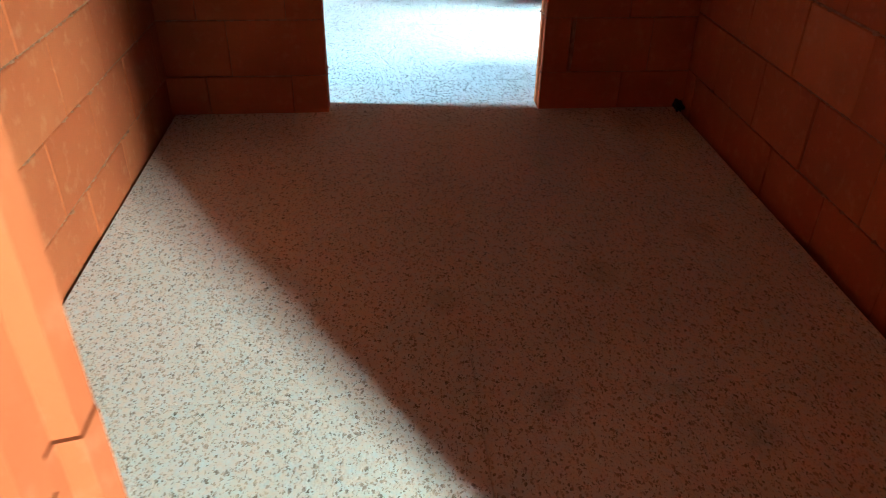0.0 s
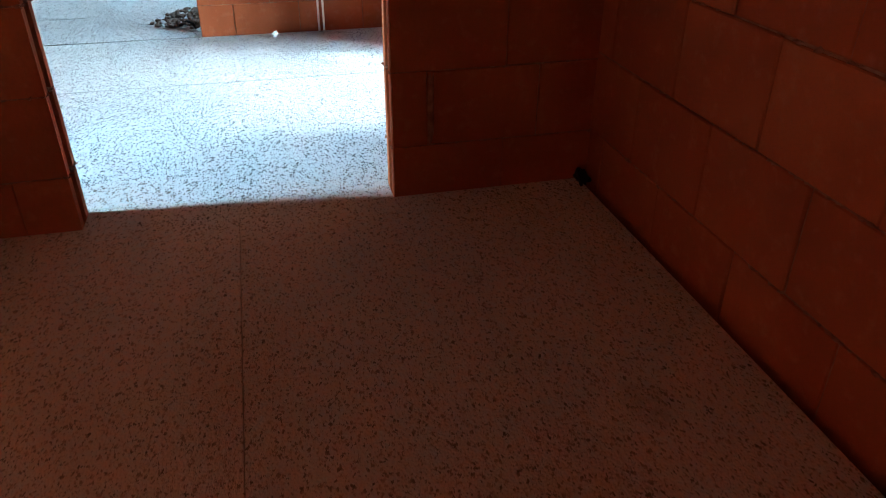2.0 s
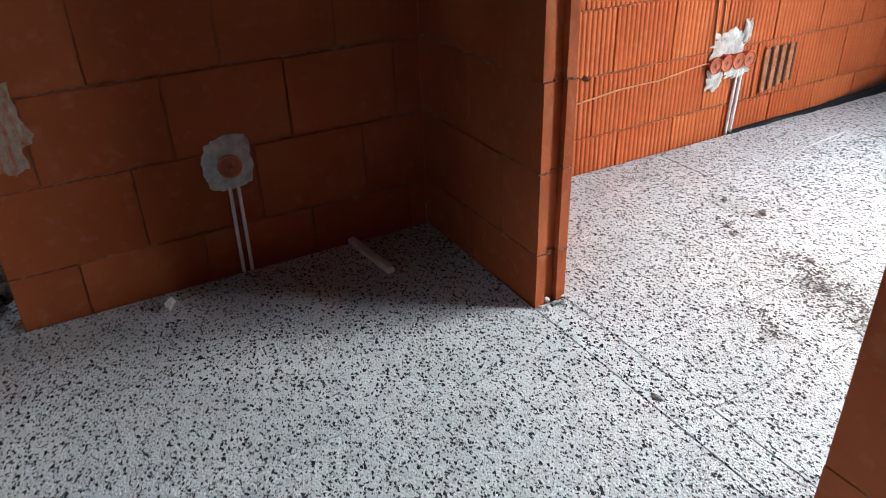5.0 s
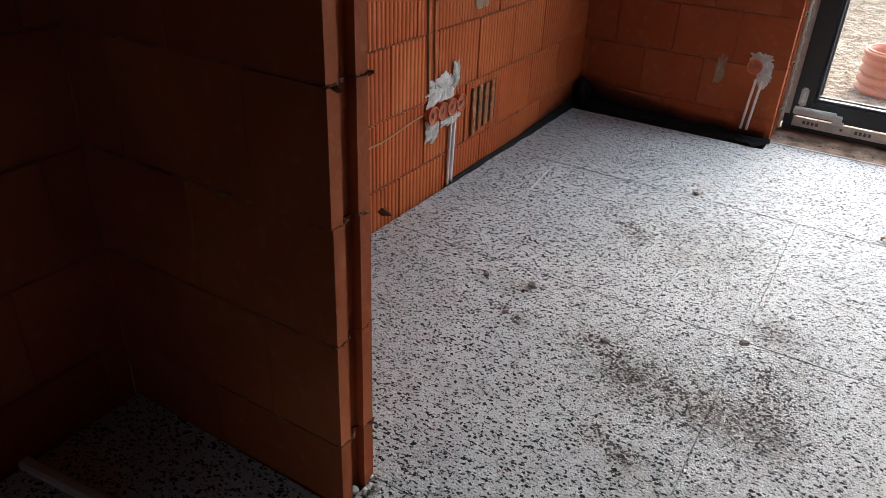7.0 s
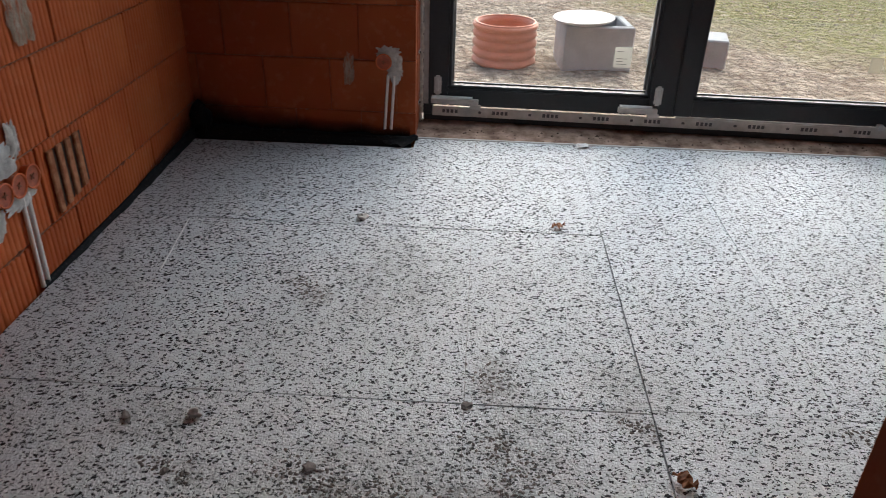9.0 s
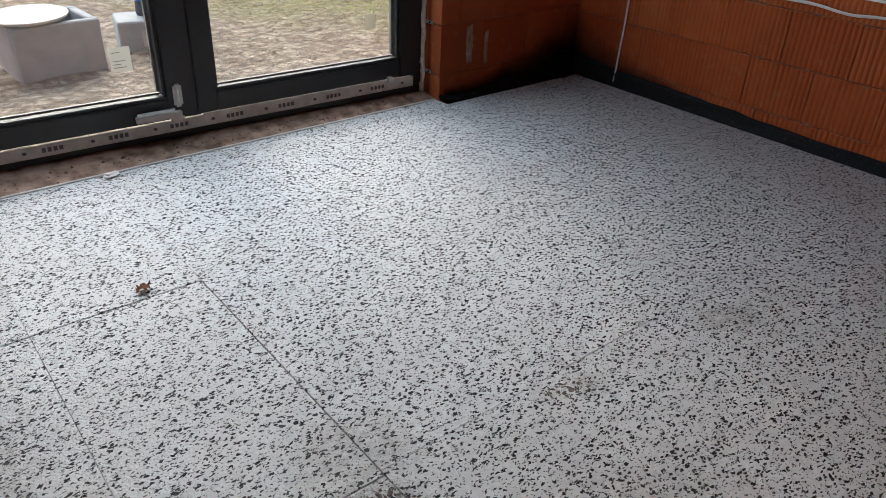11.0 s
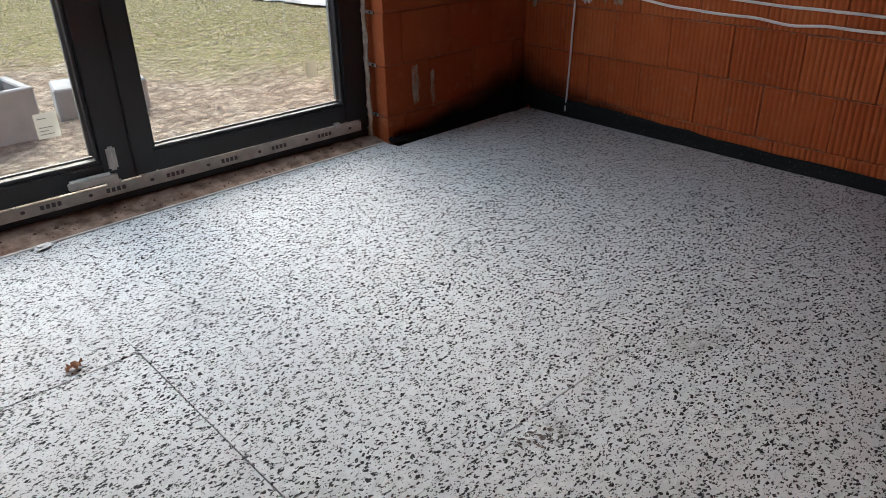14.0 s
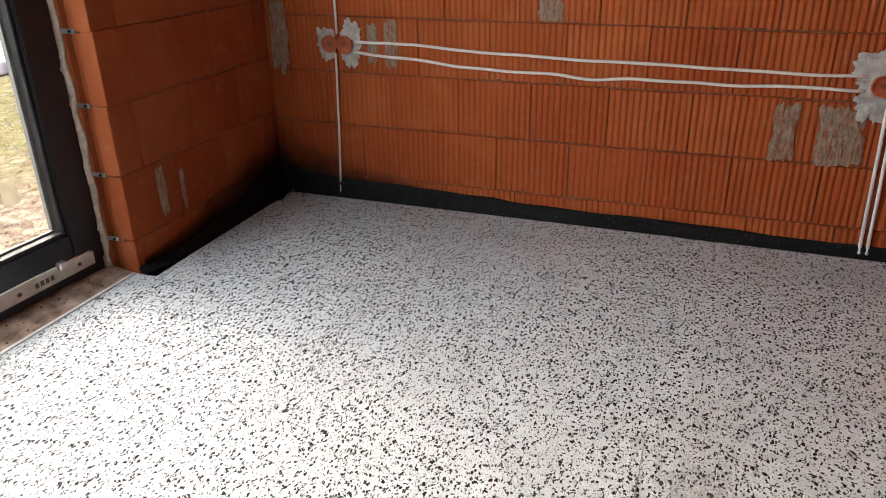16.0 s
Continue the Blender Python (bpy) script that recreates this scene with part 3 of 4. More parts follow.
plain_wall("wall_east_room_east", 7.0, 7.25, -1.115, 4.41, [(2.75, 3.65, 0.85, 2.15)])
plain_wall("wall_east_room_south", 3.225, 7.0, -1.25, -1.0)

# never in view; coloured dark to cut the light it throws back
ceiling = part("ceiling", box(-7.55, 7.25, -4.25, 4.77, TOP, TOP + 0.22), SLAB)
tagged(ceiling, "unseen ceiling, coloured dark to cut bounced light", "ceiling", kind="structure")
slab = part("floor_slab", box(-7.3, 7.0, -4.0, 4.56, -0.2, -0.05), CONCRETE)
tagged(slab, "raw concrete floor slab", "floor", kind="structure")
# ---- floor boards ----
floor = tagged(new("floor"), "white insulation boards with dark specks laid over the slab", "floor", kind="structure")
BOARDS = {}
board_rnd = random.Random(21)


def boards(x0, x1, y0, y1, xs, ys, gx=0.002, gy=0.002):
    """Boards of speckled foam between the seams xs and ys, clipped to a rectangle."""
    xs = [x0] + [x for x in xs if x0 + 0.03 < x < x1 - 0.03] + [x1]
    ys = [y0] + [y for y in ys if y0 + 0.03 < y < y1 - 0.03] + [y1]
    for a, b in zip(xs, xs[1:]):
        for c, d in zip(ys, ys[1:]):
            size = (round(b - a - gx, 4), round(d - c - gy, 4))
            if size not in BOARDS:
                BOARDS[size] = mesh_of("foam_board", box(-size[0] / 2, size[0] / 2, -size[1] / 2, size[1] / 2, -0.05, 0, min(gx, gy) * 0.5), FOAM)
            ob = new("foam_board", BOARDS[size])
            ob.parent = floor
            ob.matrix_basis = pose((a + b) / 2, (c + d) / 2, board_rnd.uniform(-0.0005, 0.0003))


grid = [-0.187 + 0.4815 * k for k in range(-4, 6)]
boards(-2.0, -0.96, 1.46, 4.30, [-1.70, -1.19], [2.53, 3.50], 0.0006, 0.003)
boards(-0.96, -0.1883, 1.46, 3.4985, grid, [2.53], 0.0014, 0.003)
boards(-0.96, -0.187, 3.50, 4.425, grid, [], 0.0010, 0.003)
boards(-0.1857, 1.475, 1.46, 3.50, grid, [2.545], 0.0009, 0.0014)
boards(-0.187, 1.475, 3.50, 4.425, grid, [], 0.0020, 0.0012)
boards(1.475, 2.435, 1.46, 4.34, [1.91], [2.53, 3.50], 0.0008, 0.0010)
boards(-1.27, -0.314, 1.345, 1.46, [-0.69], [])
boards(-1.955, 0.20, -3.19, 1.345, [-1.06, -0.06], [1.065 - 0.505 * k for k in range(0, 9)], 0.002, 0.0042)
boards(0.20, 0.333, -0.307, 0.66, [], [0.545, 0.04])
boards(0.333, 3.11, -0.99, 1.315, [1.18, 2.178], [0.16])
boards(3.11, 3.225, -0.26, 0.60, [], [])
boards(3.225, 7.0, -1.0, 4.41, [4.4, 5.4, 6.4], [0.0, 1.0, 2.0, 3.0, 4.0])
boards(-7.3, -1.97, -3.99, -0.03, [-2.6, -3.6, -4.6, -5.6, -6.6], [-0.75 - 0.5 * k for k in range(0, 6)])
boards(-7.3, -2.12, -0.03, 1.345, [-3.6, -4.6, -5.6, -6.6], [0.5, 1.0])


# ---- black membrane along the foot of the walls ----
def membrane(name, path, out, heights, depth, label):
    """An upstand of black sheet along a line in plan; out: the way it faces; heights: along the line."""
    bm = bmesh.new()
    (x0, y0), (x1, y1) = path
    steps = 40
    rows = []
    for i in range(steps + 1):
        f = i / steps
        k = f * (len(heights) - 1)
        j = min(int(k), len(heights) - 2)
        h = heights[j] + (heights[j + 1] - heights[j]) * (k - j)
        h *= 1 + 0.22 * noise.noise(Vector((f * 9, x0, y0))) + 0.16 * noise.noise(Vector((f * 31, y0, x0)))
        x, y = x0 + (x1 - x0) * f, y0 + (y1 - y0) * f
        d = depth * (1 + 0.4 * noise.noise(Vector((f * 13, 3, y1))))
        rows.append([bm.verts.new((x + out[0] * q, y + out[1] * q, z)) for q, z in
                     ((0.0, h), (0.006, h * 1.02), (0.012, h * 0.75), (d * 0.55, h * 0.3), (d, 0.006), (d + 0.015, -0.048), (0.0, -0.048))])
    for a, b in zip(rows, rows[1:]):
        for k in range(len(a)):
            bm.faces.new((a[k], a[(k + 1) % len(a)], b[(k + 1) % len(a)], b[k]))
    bmesh.ops.recalc_face_normals(bm, faces=bm.faces[:])
    return tagged(part(name, bm, MEMBRANE, smooth=True), label, "membrane", kind="structure")


membrane("baseboard_east", ((2.472, 1.5), (2.472, 4.33)), (-1, 0), [0.040, 0.045, 0.050, 0.056, 0.062, 0.070, 0.085, 0.10], 0.016, "black damp-proof sheet along the foot of the wall")
membrane("baseboard_north_east", ((1.50, 4.407), (2.47, 4.407)), (0, -1), [0.012, 0.016, 0.02, 0.028, 0.04, 0.05], 0.03, "black damp-proof sheet turned up in the corner")
membrane("baseboard_north_west", ((-2.02, 4.407), (-0.98, 4.407)), (0, -1), [0.05, 0.032, 0.026, 0.02, 0.016, 0.016], 0.045, "black damp-proof sheet turned up in the corner")
membrane("baseboard_west", ((-2.017, 2.98), (-2.017, 4.33)), (1, 0), [0.01, 0.015, 0.015, 0.025, 0.035, 0.05], 0.02, "black damp-proof sheet along the foot of the wall")


def smear(name, origin, along, wide, high0, high1, label):
    """A sprayed film of bitumen on a wall face, 3 mm proud of it, fading upwards."""
    bm = bmesh.new()
    uv = bm.loops.layers.uv.new("UVMap")
    o, d = Vector(origin), Vector(along)
    rows = []
    for i in range(13):
        f = i / 12
        h = high0 + (high1 - high0) * f ** 1.6
        rows.append((bm.verts.new(o + d * wide * f), bm.verts.new(o + d * wide * f + Vector((0, 0, h)))))
    for a, b in zip(rows, rows[1:]):
        f = bm.faces.new((a[0], b[0], b[1], a[1]))
        for loop, c in zip(f.loops, ((0, 0), (1, 0), (1, 1), (0, 1))):
            loop[uv].uv = c
    return tagged(part(name, bm, BITUMEN), label, "stain", kind="structure")


smear("bitumen_north_west", (-0.985, 4.4035, 0.0), (-1, 0, 0), 1.03, 0.07, 0.22, "black sprayed bitumen on the foot of the wall")
smear("bitumen_north_east", (1.50, 4.4035, 0.0), (1, 0, 0), 0.97, 0.06, 0.36, "black sprayed bitumen on the foot of the wall")
smear("bitumen_west", (-2.0135, 3.70, 0.0), (0, 1, 0), 0.705, 0.04, 0.22, "black sprayed bitumen on the foot of the wall")
smear("bitumen_east", (2.4685, 3.3, 0.0), (0, 1, 0), 1.105, 0.05, 0.34, "black sprayed bitumen on the foot of the wall")


# ---- terrace window ----
window = tagged(new("window_1"), "anthracite double terrace window with film still on its foot", "window", kind="structure")
WY, GY, HEAD = 4.56, 4.60, 2.26
# the frame stands a little askew in its opening
window.matrix_basis = Matrix.Translation((1.3, 4.554, 0.0)) @ pose(0, 0, 0, 0, 0, -2.0) @ Matrix.Translation((-1.3, -4.56, 0.0))
L, M0, M1, R = -0.945, 0.158, 0.370, 1.462


def frame_bar(name, x0, x1, z0, z1, y0, y1, mat=None, label=""):
    return part(name, box(x0, x1, y0, y1, z0, z1, 0.004, segments=2), mat or ANTHRACITE, window, label)


frame_bar("outer_frame", L, L + 0.05, 0.06, HEAD, WY, WY + 0.08)
frame_bar("outer_frame", R - 0.05, R, 0.06, HEAD, WY, WY + 0.08)
frame_bar("outer_frame", L + 0.05, R - 0.05, HEAD - 0.05, HEAD, WY + 0.002, WY + 0.08)
frame_bar("mullion", 0.228, 0.300, 0.105, HEAD - 0.05, WY + 0.001, WY + 0.082)
frame_bar("sill_profile", L + 0.004, R - 0.004, -0.03, 0.06, WY + 0.006, WY + 0.09)
for a, b, push in ((L + 0.03, 0.246, 0.018), (0.284, R - 0.03, 0.010)):
    g0, g1 = (-0.817, M0) if a < 0 else (M1, 1.325)
    f0, f1 = WY - push, WY + 0.07
    frame_bar("sash_stile", a, g0, 0.112, HEAD - 0.03, f0, f1)
    frame_bar("sash_stile", g1, b, 0.112, HEAD - 0.03, f0, f1)
    frame_bar("sash_rail", g0, g1, 0.112, 0.196, f0 + 0.0015, f1)
    frame_bar("sash_rail", g0, g1, HEAD - 0.11, HEAD - 0.031, f0 + 0.0015, f1)
    bead = bmesh.new()
    box(g0, g1, f0 + 0.012, GY - 0.006, 0.196, 0.211, 0.003, bead)
    box(g0, g0 + 0.014, f0 + 0.012, GY - 0.006, 0.211, HEAD - 0.12, 0.003, bead)
    box(g1 - 0.014, g1, f0 + 0.012, GY - 0.006, 0.211, HEAD - 0.12, 0.003, bead)
    part("glazing_bead", bead, ANTHRACITE, window)
    spacer = bmesh.new()
    box(g0 + 0.012, g1 - 0.012, GY + 0.001, GY + 0.016, 0.205, 0.216, 0.001, spacer)
    box(g0 + 0.010, g0 + 0.024, GY - 0.004, GY + 0.016, 0.221, HEAD - 0.12, 0.001, spacer)
    box(g1 - 0.024, g1 - 0.010, GY - 0.004, GY + 0.016, 0.221, HEAD - 0.12, 0.001, spacer)
    part("glass_spacer", spacer, SPACER, window, "grey metal spacer bar at the edge of the glass")
    pane = part("pane", box(g0 - 0.004, g1 + 0.004, GY + 0.002, GY + 0.008, 0.20, HEAD - 0.1), GLASS, window, "clear glass pane with faint dust")
    pane.visible_shadow = False
# film with print along the foot of the frame
part("protective_film", box(L + 0.05, R - 0.05, WY - 0.003, WY + 0.004, 0.052, 0.100, 0.0015), FILM, window, "pale printed protective film")
part("protective_film", box(0.30, R - 0.07, WY - 0.014, WY - 0.004, 0.103, 0.1115, 0.0015), FILM, window, "pale protective film strip")
part("protective_film", box(L + 0.002, L + 0.030, WY - 0.0025, WY + 0.003, 0.11, 1.6, 0.0015), FILM, window, "pale printed protective film")
k = 0
x = L + 0.10
while x < R - 0.12:
    marks = bmesh.new()
    if k % 2 == 0:
        for i in range(4):
            box(x + i * 0.021, x + i * 0.021 + 0.014, WY - 0.0042, WY - 0.0028, 0.069, 0.087, 0, marks)
    else:
        box(x + 0.03, x + 0.045, WY - 0.0042, WY - 0.0028, 0.072, 0.084, 0.003, marks)
    part("print_mark", marks, PRINT, window, "dark printed marks on the film")
    x += 0.15 if k % 2 == 0 else 0.10
    k += 1


def hinge(x0, x1, zx):
    """A window hinge: leaf on the frame, knuckle, and a pin plate on the sash."""
    leaf = part("hinge", box(x0, x1, WY - 0.034, WY - 0.004, 0.122, 0.150, 0.003, segments=2), FILM, window, "white capped hinge at the foot of the sash")
    part("hinge_edge", box(x0 + 0.004, x1 - 0.03, WY - 0.042, WY - 0.033, 0.152, 0.166, 0.002), METAL, leaf)
    part("hinge_block", box(x1 - 0.045, x1 + 0.012, WY - 0.022, WY - 0.004, 0.098, 0.1215, 0.003), FILM, leaf)
    plate = bmesh.new()
    box(zx - 0.018, zx + 0.018, WY - 0.031, WY - 0.0195, 0.165, 0.262, 0.008, plate, 2)
    part("pin_plate", plate, FILM, leaf, "white plate with a slot")
    part("pin_slot", box(zx - 0.006, zx + 0.006, WY - 0.0345, WY - 0.030, 0.185, 0.245, 0.003), METAL, leaf)


hinge(-0.90, -0.665, -0.868)
hinge(0.016, 0.205, 0.198)
part("sash_stop", box(1.245, 1.275, WY - 0.03, WY - 0.004, 0.098, 0.126, 0.004), METAL, window)
sticker = part("glass_sticker", box(-0.026, 0.056, GY - 0.0002, GY + 0.0015, 0.325, 0.422), PAPER, window, "white paper sticker on the glass", at=pose(0, 0, 0))
for i, z in enumerate((0.34, 0.353, 0.366, 0.40)):
    part("sticker_print", box(-0.016, 0.034 - 0.018 * (i % 2), GY - 0.0012, GY - 0.0004, z, z + 0.003), SPACER, window)
part("glass_sticker", box(1.155, 1.212, GY - 0.0002, GY + 0.0015, 0.355, 0.428), paper_material("old_paper", (0.56, 0.53, 0.45)), window, "faded sticker remains on the glass")
ledge = bmesh.new()
ledge_rows = []
for i in range(61):
    x = -0.96 + 2.435 * i / 60
    row = []
    for k in range(9):
        y = 4.427 + 0.213 * k / 8
        rough = 0.004 * noise.noise(Vector((x * 9, y * 24, 3))) + 0.003 * noise.noise(Vector((x * 31, y * 60, 8)))
        row.append(ledge.verts.new((x, y, -0.002 + 0.030 * k / 8 + (rough if k else 0.0))))
    row += [ledge.verts.new((x, 4.64, -0.05)), ledge.verts.new((x, 4.427, -0.05))]
    ledge_rows.append(row)
for a, b in zip(ledge_rows, ledge_rows[1:]):
    for k in range(11):
        ledge.faces.new((a[k], b[k], b[(k + 1) % 11], a[(k + 1) % 11]))
ledge.faces.new(ledge_rows[0])
ledge.faces.new(ledge_rows[-1][::-1])
bmesh.ops.recalc_face_normals(ledge, faces=ledge.faces[:])
sill = part("window_sill", ledge, SILL)
tagged(sill, "dusty bare ledge before the terrace window", "sill", kind="structure")
edge_strip = part("trim", box(-0.955, 1.47, 4.4255, 4.438, -0.012, 0.004, 0.001), FILM)
tagged(edge_strip, "pale edge strip of foil along the boards", "trim", kind="structure")
under = part("outer_sill", box(-0.96, 1.475, 4.645, 4.85, -0.2, -0.035), CONCRETE)
tagged(under, "raw concrete outer sill", "sill", kind="structure")


def seal_strip(name, x, y, z0, z1, seed, way):
    """A ragged bead of mounting foam beside the frame."""
    bm = bmesh.new()
    rows = []
    for i in range(150):
        z = z0 + (z1 - z0) * i / 149
        w = 0.015 + 0.014 * noise.noise(Vector((z * 14, seed, 1))) + 0.012 * noise.noise(Vector((z * 45, seed, 4)))
        d = 0.014 + 0.014 * noise.noise(Vector((z * 11, seed, 8)))
        rows.append([bm.verts.new((x + way * q, y + e, z)) for q, e in ((0, 0.012), (0, -d), (w * 0.6, -d * 0.9), (w, 0.0), (w, 0.012))])
    for a, b in zip(rows, rows[1:]):
        for k in range(4):
            bm.faces.new((a[k], a[k + 1], b[k + 1], b[k]))
    bmesh.ops.recalc_face_normals(bm, faces=bm.faces[:])
    part("mounting_foam", bm, SEAL, window, "ragged cut mounting foam beside the frame", smooth=True)


seal_strip("a", R + 0.013, WY, -0.01, 2.2, 3, -1)
seal_strip("b", L - 0.013, WY, -0.01, 2.2, 9, 1)


for z in (0.132, 0.378, 0.624, 0.870):
    for x, way in ((1.4735, -1), (-0.9585, 1)):
        strap = part("wall_anchor", box(min(x, x + way * 0.003), max(x, x + way * 0.003), WY - 0.075, WY - 0.002, z - 0.008, z + 0.008, 0.001), METAL, window, "steel strap that ties the frame to the wall")
        part("anchor_screw", lump(0.006, z * 9, (1, 1, 1), 1, 0.2), MEMBRANE, strap, at=pose(x + way * 0.004, WY - 0.055, z))


# ---- electrics ----
def wavy(points, sag, seed, step=0.03):
    out = []
    for a, b in zip(points, points[1:]):
        a, b = Vector(a), Vector(b)
        n = max(2, int((b - a).length / step))
        for i in range(n):
            f = i / n
            p = a.lerp(b, f)
            k = noise.noise(p * 5 + Vector((seed, 0, 0)))
            p.z += sag * k if abs(b.z - a.z) < (b - a).length * 0.6 else 0
            p.y += 0 if abs(b.z - a.z) < (b - a).length * 0.6 else sag * 0.5 * k
            out.append(p)
    out.append(Vector(points[-1]))
    return out


def cable(name, points, radius=0.0055, sag=0.006, seed=0, label="white flat cable clipped to the wall", mat=None):
    ob = part(name, tube(wavy(points, sag, seed), radius), mat or CABLE, smooth=True)
    return tagged(ob, label, "cable", group="cables on the walls")


def socket_box(radius=0.034):
    """A round flush box: rim, back and two knock-outs, open towards -y."""
    bm = lathe([(radius, 0.0), (radius + 0.0035, 0.0), (radius + 0.0035, 0.006), (radius, 0.006), (radius - 0.002, 0.004), (radius - 0.003, -0.035), (0.004, -0.036)], 28)
    for v in bm.verts:
        v.co = Vector((v.co.x, -v.co.z, v.co.y))
    bmesh.ops.recalc_face_normals(bm, faces=bm.faces[:])
    return bm


def socket_group(label, x, y, z, rz, offsets, patches, seed, spikes=0.42):
    """Flush boxes set in daubs of plaster. The face of the wall is the plane y = 0, the room lies towards -y."""
    t = thing("socket_box", label, "socket", x, y, z, "socket boxes in the walls", rz=rz)
    for i, (px, pz, w, h) in enumerate(patches):
        part("plaster_daub", splat(w, h, seed + i * 3, 0.008, spikes, steps=72, square=0.6), GYPSUM, t, "ragged grey plaster daub", at=pose(px, -0.004 - 0.0015 * i, pz), smooth=True)
    for o in offsets:
        b = part("box_rim", socket_box(), ORANGE, t, at=pose(o, -0.021, 0), smooth=True)
        cap = lathe([(0.0335, 0.0015), (0.030, 0.0), (0.012, -0.0015), (0.0005, -0.0015)], 24)
        for v in cap.verts:
            v.co = Vector((v.co.x, -v.co.z, v.co.y))
        bmesh.ops.recalc_face_normals(cap, faces=cap.faces[:])
        part("box_cap", cap, CAP, b, "dull orange cap", at=pose(0, -0.001, 0), smooth=True)
        cross = box(-0.011, 0.011, -0.003, -0.0005, -0.0025, 0.0025, 0.0006)
        box(-0.0025, 0.0025, -0.0036, -0.0006, -0.011, 0.011, 0.0006, cross)
        part("cap_slot", cross, MORTAR, b, "dark cross mark in the cap", at=pose(0, -0.001, 0, 0, 20 + 300 * o, 0))
    return t


# living room, west wall: the face looks along +x
socket_group("four orange flush sockets in grey plaster on the wall", -2.02, 2.93, 0.352, 90, (-0.107, -0.036, 0.036, 0.107),
             [(-0.02, 0.085, 0.19, 0.11), (0.085, 0.125, 0.05, 0.11), (-0.09, -0.065, 0.09, 0.10), (0.05, -0.05, 0.15, 0.06)], 5)
for dy, seed in ((-0.050, 1), (-0.006, 2)):
    cable("cable", [(-2.014, 2.83 + dy, 1.55), (-2.014, 2.84 + dy, 0.95), (-2.014, 2.86 + dy, 0.44)], 0.0042, 0.006, seed, "dusty cable running down the wall to the sockets", DUSTY)
for dy, seed in ((0.0, 3), (0.03, 4)):
    cable("cable", [(-2.012, 2.985 + dy, 0.31), (-2.012, 2.972 + dy, 0.0)], 0.0075, 0.002, seed, "white conduit from the sockets down to the floor")
cable("cable", [(-2.014, 1.47, 0.25), (-2.014, 1.9, 0.29), (-2.014, 2.28, 0.333), (-2.014, 2.5, 0.333), (-2.014, 2.66, 0.352), (-2.014, 2.80, 0.362)], 0.0036, 0.006, 6, "thin dusty cable across the wall", DUSTY)
# hall: one socket low on the wall
socket_group("single flush socket in grey plaster low on the wall", -1.97, 0.652, 0.385, 90, (0.0,), [(0, 0.0, 0.155, 0.17), (0.01, 0.05, 0.12, 0.09)], 31, 0.14)
for dy, seed in ((-0.012, 7), (0.016, 8)):
    cable("cable", [(-1.963, 0.655 + dy, 0.315), (-1.963, 0.652 + dy, 0.0)], 0.0065, 0.002, seed, "white conduit from the socket down to the floor")
# north wall by the window
socket_group("single flush socket in grey plaster beside the window", -1.085, 4.41, 0.375, 0, (-0.02,), [(0.0, 0.03, 0.11, 0.07), (0.03, -0.03, 0.07, 0.13)], 44)
for dx, seed in ((-0.012, 9), (0.018, 10)):
    cable("cable", [(-1.075 + dx, 4.402, 0.31), (-1.094 + dx, 4.402, 0.05)], 0.0065, 0.002, seed, "white conduit from the socket down to the floor")
# east wall: two boxes joined by a pair of cables
socket_group("two flush sockets in grey plaster near the corner", 2.475, 4.045, 0.697, -90, (-0.036, 0.036), [(-0.06, 0.0, 0.09, 0.13), (0.06, 0.02, 0.09, 0.15), (0.055, -0.05, 0.07, 0.10)], 52)
socket_group("flush sockets in grey plaster on the wall", 2.475, 1.93, 0.640, -90, (-0.02, 0.052), [(-0.04, 0.05, 0.15, 0.13), (-0.03, -0.05, 0.13, 0.16), (0.06, 0.0, 0.12, 0.17)], 61)
cable("cable", [(2.468, 3.99, 0.712), (2.468, 3.4, 0.692), (2.468, 2.93, 0.678), (2.468, 2.4, 0.668), (2.468, 2.0, 0.668)], 0.0062, 0.008, 11)
cable("cable", [(2.468, 3.99, 0.660), (2.468, 3.5, 0.632), (2.468, 2.93, 0.608), (2.468, 2.4, 0.611), (2.468, 2.0, 0.618)], 0.0062, 0.014, 12)
cable("cable", [(2.468, 4.05, 1.5), (2.468, 4.05, 0.74)], 0.0055, 0.006, 13, "white cable running down to the sockets")
cable("cable", [(2.466, 4.062, 0.655), (2.466, 4.07, 0.35), (2.466, 4.088, 0.0)], 0.0055, 0.006, 14, "white cable running down to the floor")
for dy, seed in ((0.0, 15), (0.026, 16)):
    cable("cable", [(2.466, 1.895 + dy, 0.57), (2.466, 1.875 + dy, 0.0)], 0.0072, 0.003, seed, "white conduit from the sockets down to the floor")


def daub(label, x, y, z, rz, w, h, seed, mat=None):
    ob = part("mortar_patch", splat(w, h, seed, 0.005, 0.26, steps=64, square=0.7), mat or GYPSUM, at=pose(x, y, z, 0, 0, rz), smooth=True)
    return tagged(ob, label, "mortar patch", group="mortar patches on the walls")


def patch_material():
    """Mortar trowelled thin over clay: streaks of both."""
    n = Nodes("dull_mortar")
    p = n.here()
    streak = n.noise(n.vmath("MULTIPLY", p, (1.0, 1.0, 0.22)), 75.0, 4.0, 0.7)
    grey = n.mix(n.ramp(n.noise(p, 30.0, 4.0), 0.3, 0.7), rgb(0.27, 0.205, 0.15), rgb(0.40, 0.33, 0.26))
    c = n.mix(n.ramp(streak, 0.46, 0.66), grey, rgb(0.33, 0.10, 0.045))
    return n.finish(c, 0.95, n.bump(n.math("ADD", streak, n.noise(p, 60.0, 4.0)), 0.9, 0.006), spec=0.15)


